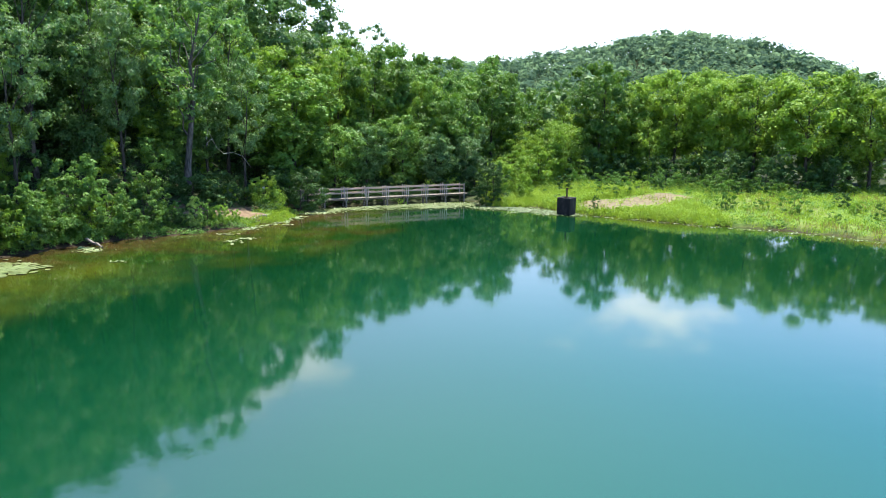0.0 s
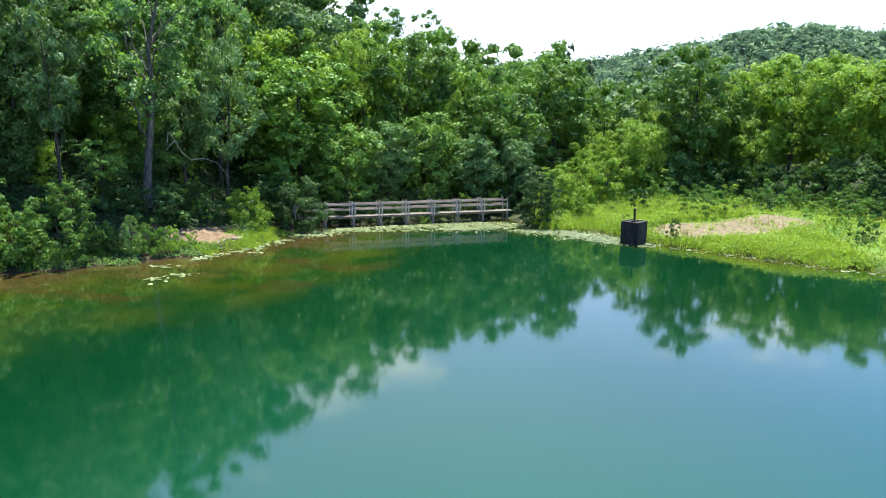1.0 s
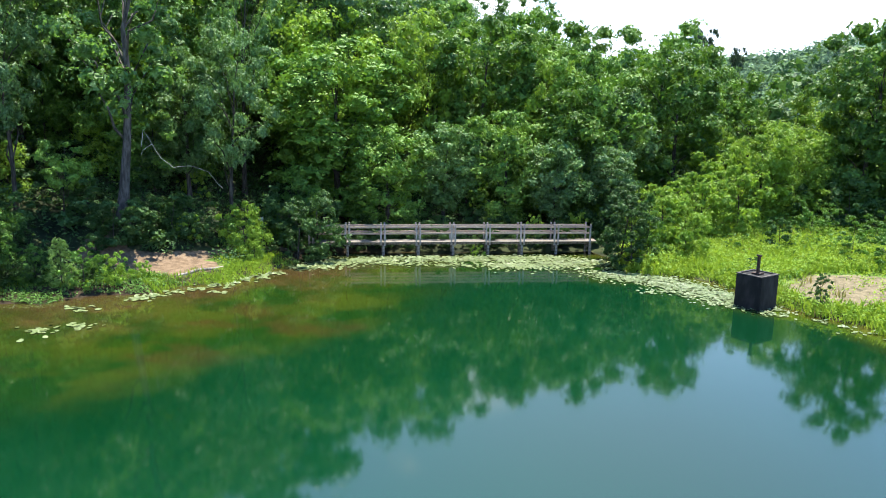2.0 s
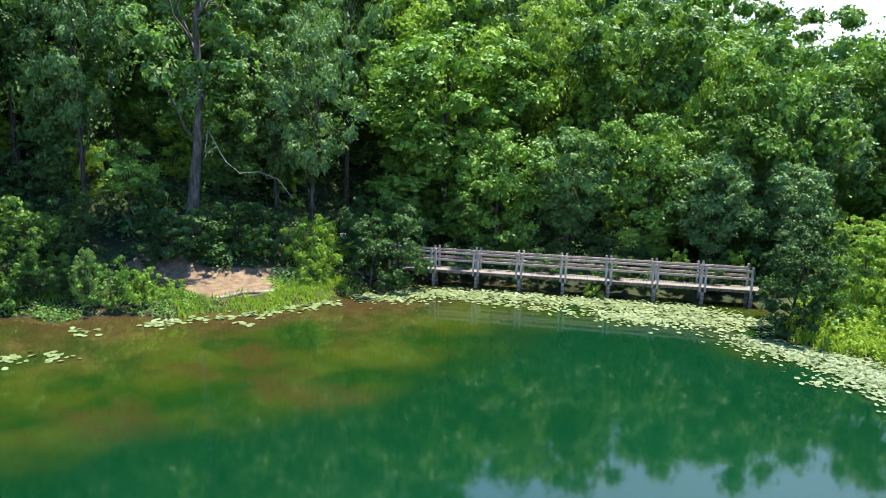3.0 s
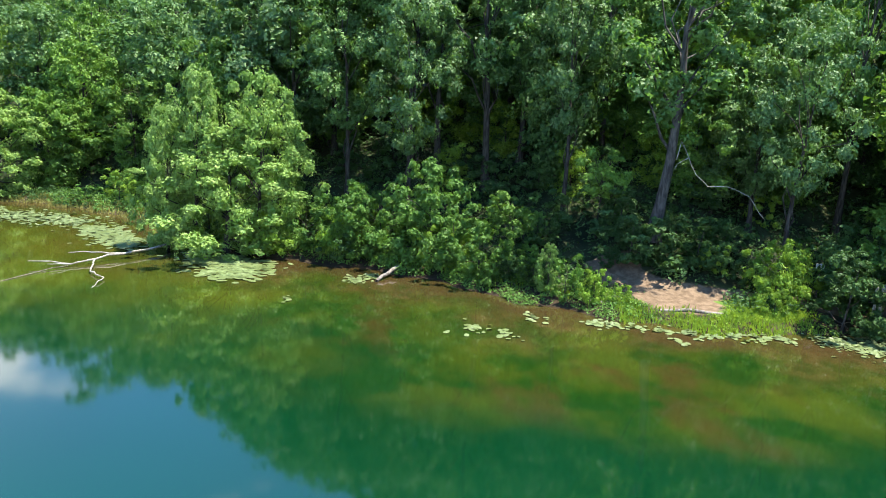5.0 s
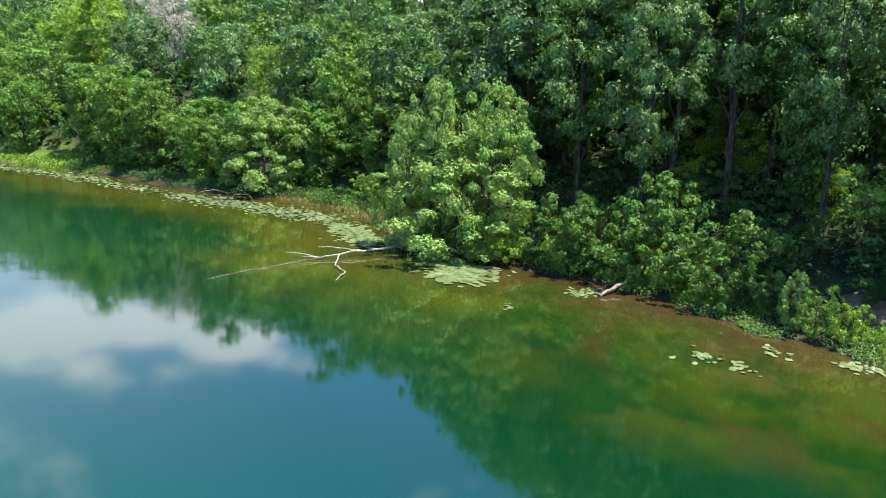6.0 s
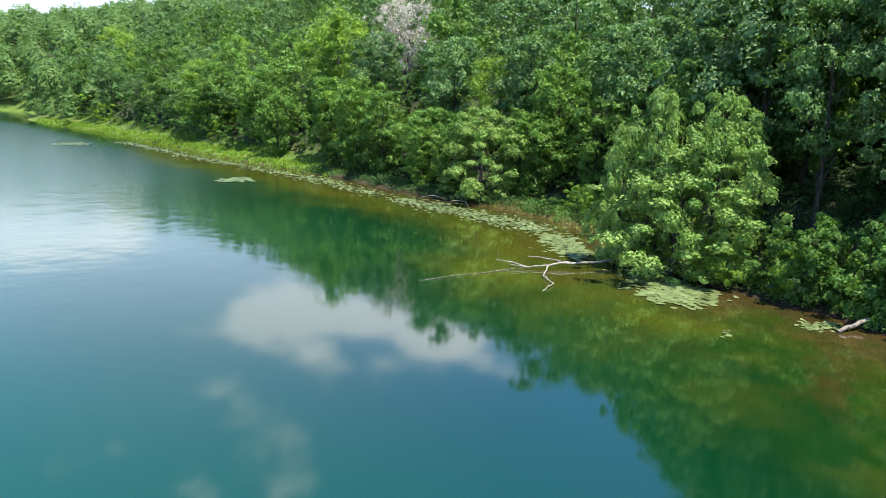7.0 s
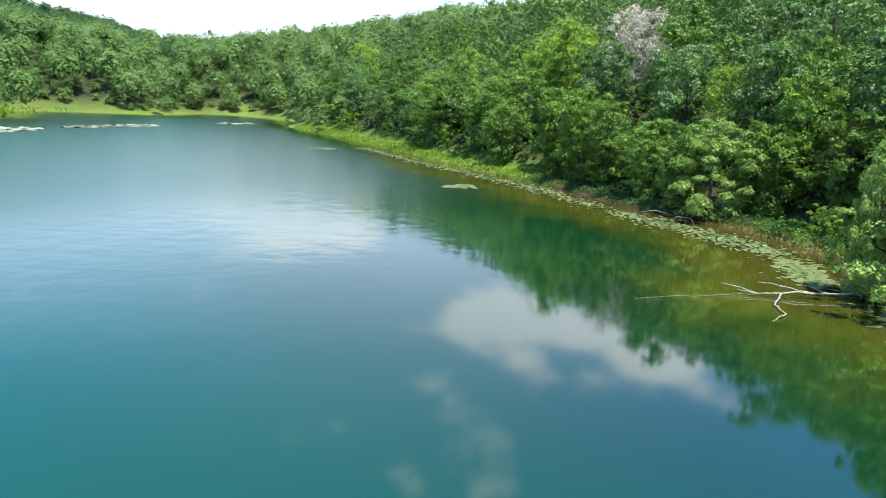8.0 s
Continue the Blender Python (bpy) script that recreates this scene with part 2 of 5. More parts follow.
turf = k.mix(k.math("MULTIPLY", k.range(broad, 0.45, 0.65), 0.7), turf, (0.15, 0.155, 0.05))
clay = k.mix(k.range(fine, 0.32, 0.7), (0.115, 0.078, 0.048), (0.215, 0.152, 0.098))
bank = k.mix(k.range(fine, 0.3, 0.7), (0.018, 0.013, 0.008), (0.044, 0.031, 0.018))
sand = k.mix(k.range(fine, 0.3, 0.7), (0.098, 0.082, 0.048), (0.215, 0.176, 0.110))
# thicket: undergrowth floor, with shade under trees and bridge put into its dark colour
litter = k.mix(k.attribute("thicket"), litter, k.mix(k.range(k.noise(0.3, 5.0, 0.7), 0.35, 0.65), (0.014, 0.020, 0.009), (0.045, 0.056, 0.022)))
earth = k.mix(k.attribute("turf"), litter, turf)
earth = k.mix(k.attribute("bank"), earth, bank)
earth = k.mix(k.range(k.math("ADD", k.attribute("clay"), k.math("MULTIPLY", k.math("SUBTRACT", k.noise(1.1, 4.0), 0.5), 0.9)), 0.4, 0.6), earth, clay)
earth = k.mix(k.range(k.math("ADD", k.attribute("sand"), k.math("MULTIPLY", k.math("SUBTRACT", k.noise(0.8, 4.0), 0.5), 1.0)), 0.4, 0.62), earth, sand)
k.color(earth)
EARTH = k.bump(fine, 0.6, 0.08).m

# the pond: green water, olive weed and brown bed in the shallows, mirror-like surface
k = Mat("pond_water", 0.055, 0.5)
k.p.inputs["IOR"].default_value = 1.82
depth = k.attribute("depth")
weed = k.noise(0.13, 4.0, 0.5)
cloudy = k.noise(0.045, 3.0)
wavy = k.math("ADD", depth, k.math("MULTIPLY", k.math("SUBTRACT", weed, 0.5), 3.6))
body = k.mix(k.range(cloudy, 0.35, 0.65), (0.0011, 0.0205, 0.0060), (0.0015, 0.0265, 0.0095))
body = k.mix(k.attribute("open"), body, (0.0030, 0.056, 0.029))
olive = k.mix(k.range(k.noise(0.33, 4.0, 0.6), 0.38, 0.64), (0.0072, 0.0296, 0.0032), (0.0240, 0.0400, 0.0040))
brown = k.mix(k.range(k.noise(0.9, 4.0, 0.6), 0.38, 0.64), (0.034, 0.030, 0.008), (0.072, 0.046, 0.016))
olive = k.mix(k.range(k.noise(0.19, 3.0, 0.6), 0.50, 0.64), olive, (0.0328, 0.0496, 0.0048))
olive = k.mix(k.range(k.noise(0.15, 4.0, 0.62, stretch=(1.0, 1.5, 1.0)), 0.53, 0.68, 0.0, 0.85), olive, (0.0368, 0.0272, 0.0064))
olive = k.mix(k.math("MULTIPLY", k.attribute("algae"), k.range(k.noise(0.12, 3.0), 0.3, 0.6, 0.35, 1.0)), olive, (0.0560, 0.0624, 0.0064))
tone = k.mix(k.range(wavy, 0.5, 3.0), olive, body)
tone = k.mix(k.math("MULTIPLY", k.range(depth, 0.95, 0.15), k.range(weed, 0.66, 0.36)), tone, brown)
tone = k.mix(k.range(k.math("ADD", depth, k.math("MULTIPLY", k.math("SUBTRACT", weed, 0.5), 0.5)), 0.34, 0.06, 0.0, 0.85), tone, (0.046, 0.029, 0.011))
k.color(tone)
ripple = k.math("ADD", k.math("MULTIPLY", k.noise(2.0, 1.0), 0.5), k.math("MULTIPLY", k.noise(0.45, 1.0), 2.0))
gust = k.range(k.noise(0.02, 2.0), 0.42, 0.62, 0.2, 1.0)
ruffle = k.attribute("ruffle")
k.l.new(k.range(ruffle, 0.0, 1.0, 0.055, 0.24), k.p.inputs["Roughness"])
k.bump(k.math("MULTIPLY", ripple, k.math("ADD", gust, k.math("MULTIPLY", ruffle, 16.0))), 0.06, 0.03)
WATER = k.m

# ---- mesh helpers ----

def mesh_from(name, verts, faces, material, smooth=False):
    """A mesh from arrays of places and of faces with equally many corners."""
    verts, faces = np.asarray(verts, np.float32), np.asarray(faces, np.int32)
    me = bpy.data.meshes.new(name)
    n, c = faces.shape
    me.vertices.add(len(verts))
    me.vertices.foreach_set("co", verts.ravel())
    me.loops.add(n * c)
    me.loops.foreach_set("vertex_index", faces.ravel())
    me.polygons.add(n)
    me.polygons.foreach_set("loop_start", np.arange(0, n * c, c, dtype=np.int32))
    me.polygons.foreach_set("loop_total", np.full(n, c, np.int32))
    me.polygons.foreach_set("use_smooth", np.full(n, smooth))
    me.update(calc_edges=True)
    me.materials.append(material)
    return me


def part(name, data, material, parent, label=""):
    """One mesh object, from a bmesh or a mesh, under a thing or under a part."""
    if isinstance(data, bmesh.types.BMesh):
        me = bpy.data.meshes.new(name)
        data.to_mesh(me)
        data.free()
        me.materials.append(material)
    else:
        me = data
    ob = new(name, me)
    ob.parent = parent
    return tagged(ob, label) if label else ob


def thing(name, m, label, category, group="", kind=""):
    """An Empty at a thing's base."""
    ob = new(name)
    ob.matrix_basis = m
    ob.empty_display_size = 0.2
    return tagged(ob, label, category, group, kind)


def leaf_arrays(centres, normals, sizes, rng, narrow=0.55):
    """Folded four-cornered leaves at the centres, facing along the normals."""
    n = len(centres)
    normals = normals / (np.linalg.norm(normals, axis=1, keepdims=True) + 1e-9)
    other = rng.normal(size=(n, 3))
    along = np.cross(normals, other)
    along /= np.linalg.norm(along, axis=1, keepdims=True) + 1e-9
    across = np.cross(normals, along)
    s = sizes[:, None]
    v = np.empty((n, 4, 3))
    v[:, 0] = centres - along * s * 0.5
    v[:, 1] = centres + across * s * narrow * 0.5 - normals * s * 0.10
    v[:, 2] = centres + along * s * 0.5 - normals * s * 0.06
    v[:, 3] = centres - across * s * narrow * 0.5 - normals * s * 0.10
    return v.reshape(-1, 3), np.arange(n * 4).reshape(n, 4)


def sprig_arrays(centres, normals, sizes, rng, narrow=0.7):
    """Small pointed three-cornered sprigs of leaf, for whole crowns."""
    n = len(centres)
    normals = normals / (np.linalg.norm(normals, axis=1, keepdims=True) + 1e-9)
    along = np.cross(normals, rng.normal(size=(n, 3)))
    along /= np.linalg.norm(along, axis=1, keepdims=True) + 1e-9
    across = np.cross(normals, along) * (sizes * narrow * 0.5)[:, None]
    s = sizes[:, None]
    v = np.empty((n, 3, 3))
    v[:, 0] = centres + along * s * 0.6
    v[:, 1] = centres - along * s * 0.4 + across
    v[:, 2] = centres - along * s * (0.1 + 0.3 * rng.random((n, 1))) - across
    return v.reshape(-1, 3), np.arange(n * 3).reshape(n, 3)


def tube_arrays(path, radii, sides=6):
    """A tapering tube along the path."""
    path, radii = np.asarray(path, float), np.asarray(radii, float)
    n = len(path)
    t = np.gradient(path, axis=0)
    t /= np.linalg.norm(t, axis=1, keepdims=True) + 1e-9
    ref = np.where(np.abs(t[:, 2:3]) > 0.85, [[1.0, 0, 0]], [[0, 0, 1.0]])
    a = np.cross(t, ref)
    a /= np.linalg.norm(a, axis=1, keepdims=True) + 1e-9
    b = np.cross(t, a)
    ang = np.linspace(0, 2 * np.pi, sides, endpoint=False)
    ring = np.cos(ang)[None, :, None] * a[:, None] + np.sin(ang)[None, :, None] * b[:, None]
    v = (path[:, None] + ring * radii[:, None, None]).reshape(-1, 3)
    i = np.arange(n - 1)[:, None] * sides
    j = np.arange(sides)[None, :]
    f = np.stack([i + j, i + (j + 1) % sides, i + sides + (j + 1) % sides, i + sides + j], -1).reshape(-1, 4)
    return v, f


def joined(pieces):
    vs, fs, off = [], [], 0
    for v, f in pieces:
        vs.append(v)
        fs.append(f + off)
        off += len(v)
    return np.concatenate(vs), np.concatenate(fs)


def bent(a, b, rng, sag=0.1, steps=5):
    """A slightly crooked path from a to b."""
    a, b = np.asarray(a, float), np.asarray(b, float)
    s = np.linspace(0, 1, steps)[:, None]
    d = np.linalg.norm(b - a)
    p = a + (b - a) * s
    p += rng.normal(size=(steps, 3)) * d * sag * 0.4 * np.sin(np.pi * s)
    p[:, 2] += (sag * d * np.sin(np.pi * s))[:, 0] * 0.5
    return p


def box(bm, centre, size, m=None):
    made = bmesh.ops.create_cube(bm, size=1.0)["verts"]
    bmesh.ops.scale(bm, vec=size, verts=made)
    bmesh.ops.translate(bm, vec=centre, verts=made)
    if m:
        bmesh.ops.transform(bm, matrix=m, verts=made)
    return made


def board_mesh(name, size, material, bevel=0.008):
    bm = bmesh.new()
    box(bm, (0, 0, 0), size)
    bmesh.ops.bevel(bm, geom=bm.edges[:], offset=bevel, segments=1, affect="EDGES")
    me = bpy.data.meshes.new(name)
    bm.to_mesh(me)
    bm.free()
    me.materials.append(material)
    return me


# ---- the lie of the land ----
SHORE = np.array([
    (95, 0), (75, 32), (50, 49), (36.7, 57), (31, 62), (26, 64.5), (21, 66.5), (17, 70.5), (13.5, 72.8), (11.5, 76), (8.5, 78), (5.6, 77.6),
    (4.6, 81.4), (2.4, 83.4), (-5.0, 79.9), (-11.5, 76.7), (-14.8, 74.4), (-14.2, 70.2), (-15.4, 65), (-17.6, 61.6), (-21, 57.8), (-24.3, 55.2), (-27.5, 52), (-30.5, 46.6),
    (-35, 39.5), (-45, 35.4), (-50.5, 30), (-54.5, 24), (-55, 18), (-58, 10), (-64, 0), (-68, -11), (-72, -23), (-83, -45),
])
SHORE_FAR = np.array([
    (-95, -71), (-112, -110), (-122, -138), (-140, -160), (-158, -180), (-160, -215), (-140, -229), (-112, -200), (-92, -207), (-66, -206), (-48, -160), (-20, -140), (30, -125), (80, -70),
])
RING = np.concatenate([SHORE, SHORE_FAR])


def ramp(v, a, b):
    s = np.clip((v - a) / (b - a), 0, 1)
    return s * s * (3 - 2 * s)


def from_shore(x, y):
    """Metres from the water's edge: plus on land, minus in the pond."""
    x, y = np.asarray(x, float), np.asarray(y, float)
    best, inside = np.full(x.shape, 1e9), np.zeros(x.shape, bool)
    for (ax, ay), (bx, by) in zip(RING, np.roll(RING, -1, axis=0)):
        dx, dy = bx - ax, by - ay
        s = np.clip(((x - ax) * dx + (y - ay) * dy) / (dx * dx + dy * dy), 0, 1)
        best = np.minimum(best, np.hypot(x - ax - s * dx, y - ay - s * dy))
        if dy:
            inside ^= ((ay > y) != (by > y)) & (x < dx * (y - ay) / dy + ax)
    wobble = 0.35 * np.sin(x * 1.3 + y * 0.7) + 0.25 * np.sin(y * 2.1 - x * 0.6)
    return np.where(inside, -best, best) + wobble


def rolling(x, y):
    return np.sin(x * 0.05 + 1.1) * np.cos(y * 0.043) + 0.5 * np.sin(x * 0.11 - y * 0.09)


def land(x, y, d=None):
    """The ground's height."""
    x, y = np.asarray(x, float), np.asarray(y, float)
    d = from_shore(x, y) if d is None else d
    up = np.maximum(d, 0)
    wooded = ramp(-x - 0.3 * np.maximum(y - 75, 0), -6, 38) * ramp(y, -430, -230)
    slope = (51 + 4 * np.exp(-((x + 185) / 90) ** 2 - ((y + 105) / 90) ** 2)) * (1 - np.exp(-np.maximum(up - 5, 0) * 0.0105)) * wooded
    bank = 0.45 * ramp(up, 0, 1.6) + 0.9 * ramp(up, 2, 14)
    north = 29.5 * np.exp(-((y - 430) / 90) ** 2) * ramp(x, 330, 170) * ramp(x, -420, -200) + 19 * np.exp(-((x - 140) / 80) ** 2 - ((y - 410) / 80) ** 2)
    south = 45 * np.exp(-((x + 150) / 115) ** 2 - ((y + 440) / 80) ** 2) + 40 * np.exp(-((x + 450) / 240) ** 2 - ((y + 700) / 110) ** 2)
    rest = 1.2 * rolling(x, y) * ramp(up, 15, 60) + 9 * np.exp(-((x + 250) / 70) ** 2 - ((y + 185) / 70) ** 2)
    bed = -2.6 * (1 - np.exp(np.minimum(d, 0) * 0.11))
    return np.where(d > 0, bank + slope + north + south + rest, bed)


def graded(lo, hi, fine, far_lo, far_hi, growth=1.18):
    mid = list(np.arange(lo, hi + 0.01, fine))
    out, step = [], fine
    while (mid[-1] + sum(out)) < far_hi:
        step *= growth
        out.append(step)
    right = list(mid[-1] + np.cumsum(out))
    out, step = [], fine
    while (mid[0] - sum(out)) > far_lo:
        step *= growth
        out.append(step)
    return np.array(list(mid[0] - np.cumsum(out))[::-1] + mid + right)


def sheet(name, xs, ys, heights, material):
    gx, gy = np.meshgrid(xs, ys)
    v = np.stack([gx.ravel(), gy.ravel(), heights.ravel()], 1)
    w = len(xs)
    i = (np.arange(len(ys) - 1)[:, None] * w + np.arange(w - 1)[None]).ravel()
    return mesh_from(name, v, np.stack([i, i + 1, i + 1 + w, i + w], 1), material, True)


def near_line(x, y, points):
    """Distance to a broken line."""
    best = np.full(np.shape(x), 1e9)
    for (ax, ay), (bx, by) in zip(points[:-1], points[1:]):
        dx, dy = bx - ax, by - ay
        s = np.clip(((x - ax) * dx + (y - ay) * dy) / (dx * dx + dy * dy), 0, 1)
        best = np.minimum(best, np.hypot(x - ax - s * dx, y - ay - s * dy))
    return best


LANDING = [(-23.6, 64.5), (-20.8, 65.0), (-18.4, 65.0), (-18.0, 66.4), (-19.2, 67.2)]
PATH = [(-19.6, 68.5), (-18.6, 71.5), (-16.6, 74.2), (-15.2, 74.6)]
BARE_SLOPE = [(17.4, 75.4), (21.2, 75.6), (25.0, 77.6)]


def meadow(x, y):
    """1 on the open grass by the box."""
    return ramp(x, 3, 8) * ramp(98 - 0.42 * np.maximum(x - 24, 0), y - 4, y + 2) * ramp(y, 30, 45)


xs, ys = graded(-72, 50, 1.2, -2600, 2600, 1.08), graded(-30, 108, 1.2, -2600, 2600, 1.08)
gx, gy = np.meshgrid(xs, ys)
gd = from_shore(gx, gy)
gz = land(gx, gy, gd)
rough = np.array([noise.noise((a * 0.35, b * 0.35, 0.0)) for a, b in zip(gx.ravel(), gy.ravel())]).reshape(gx.shape)
gz = gz + 0.16 * rough * ramp(gd, 0.6, 3.0)
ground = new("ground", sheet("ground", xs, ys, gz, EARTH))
tagged(ground, "uneven earth with leaf litter, grass and bare clay round the pond", "ground", kind="structure")
strip = ramp(-gx, 54, 60) * ramp(gy, 0, -6) * ramp(gd, 9, 4)
shades = {
    "turf": np.maximum.reduce([meadow(gx, gy), strip, ramp(gy, -140, -155) * ramp(gd, 9, 5) * ramp(gx, -96, -84)]) + ramp(np.hypot(gx + 16.5, gy - 67.5), 4.2, 2.4),
    "clay": np.maximum.reduce([ramp(near_line(gx, gy, LANDING), 1.7, 0.8), ramp(near_line(gx, gy, PATH), 1.2, 0.4)]),
    "sand": ramp(near_line(gx, gy, BARE_SLOPE), 4.3, 1.4),
    # second term paints the shade under the bridge as dark floor
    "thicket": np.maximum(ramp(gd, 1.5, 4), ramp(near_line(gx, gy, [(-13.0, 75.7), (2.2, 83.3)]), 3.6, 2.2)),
    "bank": ramp(near_line(gx, gy, [(-13.0, 75.7), (2.2, 83.3)]), 1.2, 2.6) * ramp(gd, 1.0, 0.3) * ramp(gy, -120, -80) + ramp(gd, 2.2, 1.0) * ramp(gy, 36, 42) * ramp(-gx, 8, 14),
}
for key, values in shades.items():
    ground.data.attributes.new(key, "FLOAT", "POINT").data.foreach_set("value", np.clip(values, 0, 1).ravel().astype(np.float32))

wx, wy = graded(-75, 60, 1.3, -175, 110, 1.12), graded(-40, 88, 1.3, -240, 100, 1.12)
hx, hy = np.meshgrid(wx, wy)
hd = from_shore(hx, hy)
west = ramp(-hx - 0.25 * (hy - 60), -16, 8)
water = new("water", sheet("water", wx, wy, np.zeros(hx.shape), WATER))
tagged(water, "calm green pond water mirroring woods and clouds", "water", kind="structure")
off = np.minimum(np.maximum(-hd, 0), 26)
shelf = west * ramp(hy, -90, -30)
deep = off * 0.75 * (1 - shelf) + (0.10 * off + 0.13 * np.maximum(off - 8, 0)) * shelf
water.data.attributes.new("depth", "FLOAT", "POINT").data.foreach_set("value", deep.ravel().astype(np.float32))

water.data.attributes.new("open", "FLOAT", "POINT").data.foreach_set("value", (ramp(-hd, 14, 46) * (0.72 + 0.16 * ramp(hy, 50, 8)) * (1 - 0.45 * ramp(-hx, 1, 11) * ramp(hy, 6, 18))).ravel().astype(np.float32))
water.data.attributes.new("algae", "FLOAT", "POINT").data.foreach_set("value", (ramp(hy, 50, 34) * shelf * ramp(-hd, 20, 8)).ravel().astype(np.float32))
wind = ramp(hy, 34, -40) * ramp(-hd, 1, 14)
water.data.attributes.new("ruffle", "FLOAT", "POINT").data.foreach_set("value", wind.ravel().astype(np.float32))

# ---- trees ----
def crown_arrays(seed, high, wide, low, clumps, per, size, lean=0.0, ragged=0.25, puff=0.13, narrow=0.85, swell=1.25, core=0.56, filling=72, chunk=0.6):
    """Leaves in rounded clumps on a crown: high tall, wide across, from the fraction low of its height up. Gives leaves and clump centres."""
    rng = np.random.default_rng(seed)
    u = low + (1 - low) * (np.arange(clumps) + rng.random(clumps)) / clumps
    s = (u - low) / (1 - low)
    profile = np.clip(1 - (np.abs(2 * s - swell) / 1.24) ** 2.2, 0.05, 1) ** 0.6
    ang = np.arange(clumps) * 2.39996 + rng.normal(0, 0.35, clumps)
    lobes = 1 + ragged * np.sin(ang * 3 + s * 5 + seed) + ragged * 0.5 * rng.normal(size=clumps)
    rad = wide * puff * np.exp(rng.normal(0, 0.36, clumps)) * (0.8 + 0.25 * profile)
    reach = np.maximum(0.5 * wide * profile - 0.6 * rad, 0.02 * wide) * lobes * np.sqrt(0.42 + 0.58 * rng.random(clumps))
    centre = np.stack([np.cos(ang) * reach + lean * s * high * 0.1, np.sin(ang) * reach, np.maximum(u * high - 0.75 * rad, 0.55 * rad)], 1)
    squash = np.array([1.0, 1.0, 0.72])
    sprays = max(5, per // 10)
    which = np.repeat(np.arange(clumps), sprays)
    d = rng.normal(size=(len(which), 3))
    d /= np.linalg.norm(d, axis=1, keepdims=True)
    d[:, 2] = np.where(d[:, 2] < -0.45, -d[:, 2], d[:, 2])
    dents = 1 + 0.2 * np.sin(5 * d[:, 0] + 2.1 * which) + 0.2 * np.cos(4 * d[:, 1] + 3.3 * d[:, 2] + which)
    tips = centre[which] + d * squash * (rad[which] * dents * (0.74 + 0.34 * rng.random(len(which))))[:, None]
    tilt = d + np.array([0, 0, 0.22]) + rng.normal(size=d.shape) * 0.26
    tilt /= np.linalg.norm(tilt, axis=1, keepdims=True)
    # leaves in a small drooping fan round each twig's end
    each = np.repeat(np.arange(len(which)), max(4, per // sprays))
    off = rng.normal(size=(len(each), 3))
    off -= 0.7 * tilt[each] * np.sum(off * tilt[each], axis=1, keepdims=True)
    off[:, 2] -= 0.16 * np.sum(off * off, axis=1)
    spots = tips[each] + off * (0.145 * rad[which][each])[:, None]
    face = tilt[each] + 0.2 * off + rng.normal(size=off.shape) * 0.42
    pieces = [sprig_arrays(spots, face, size * (0.55 + 0.9 * rng.random(len(each))), rng, narrow)]
    if core:
        inner = np.repeat(np.arange(clumps), filling)
        w = rng.normal(size=(len(inner), 3))
        w /= np.linalg.norm(w, axis=1, keepdims=True)
        deep = centre[inner] + w * squash * (rad[inner] * core * (0.55 + 0.45 * rng.random(len(inner))))[:, None]
        pieces.append(sprig_arrays(deep, w + 0.55 * rng.normal(size=w.shape), np.minimum(rad[inner] * chunk, 1.9 * size) * (0.7 + 0.6 * rng.random(len(inner))), rng, 1.0))
    return joined(pieces), centre


def dome_arrays(seed, high, wide, count, size):
    """A whole rounded crown seen from afar: sprigs over a lumpy dome, larger ones inside."""
    rng = np.random.default_rng(seed)
    pieces = []
    for n, scale, big in ((count, 1.0, 1.0), (count // 5, 0.8, 3.0)):
        d = rng.normal(size=(n, 3))
        d[:, 2] = np.where(d[:, 2] < -0.35, -d[:, 2], d[:, 2])
        d /= np.linalg.norm(d, axis=1, keepdims=True)
        lump = 1 + 0.24 * np.sin(4.6 * d[:, 0] + seed) * np.cos(4.1 * d[:, 1] - seed) + 0.2 * np.sin(8.1 * d[:, 2] + 6 * d[:, 0] + 2 * seed) * np.cos(6.3 * d[:, 1] + seed)
        r = (lump * scale * (0.86 + 0.2 * rng.random(n)))[:, None]
        spots = d * r * np.array([0.52 * wide, 0.52 * wide, 0.46 * high]) + np.array([0, 0, 0.54 * high])
        pieces.append(sprig_arrays(spots, d + np.array([0, 0, 0.1]) + 0.35 * rng.normal(size=d.shape), big * size * (0.6 + 0.8 * rng.random(n)), rng, 0.9))
    return joined(pieces)


def trunk_arrays(seed, high, low, centre, girth, limbs=14, top=0.8, lean=0.0):
    rng = np.random.default_rng(seed + 77)
    h = np.linspace(0, top * high, 8)
    wob = np.cumsum(rng.normal(0, 0.012 * high, (8, 2)), axis=0) * np.linspace(0, 1, 8)[:, None]
    path = np.column_stack([wob[:, 0] + lean * h * 0.1, wob[:, 1], h])
    radii = girth * (1 - 0.85 * h / (top * high))
    radii[0] *= 1.45
    pieces = [tube_arrays(path, radii, 8)]
    for c in centre[rng.permutation(len(centre))[:limbs]]:
        start = np.clip(c[2] * 0.72 - 0.05 * high, 0.12 * high, top * high * 0.95)
        a = np.array([np.interp(start, h, path[:, 0]), np.interp(start, h, path[:, 1]), start])
        r = np.interp(start, h, radii) * 0.45
        pieces.append(tube_arrays(bent(a, c, rng, 0.12), np.linspace(r, 0.015, 5), 5))
    return joined(pieces)


KINDS = {}


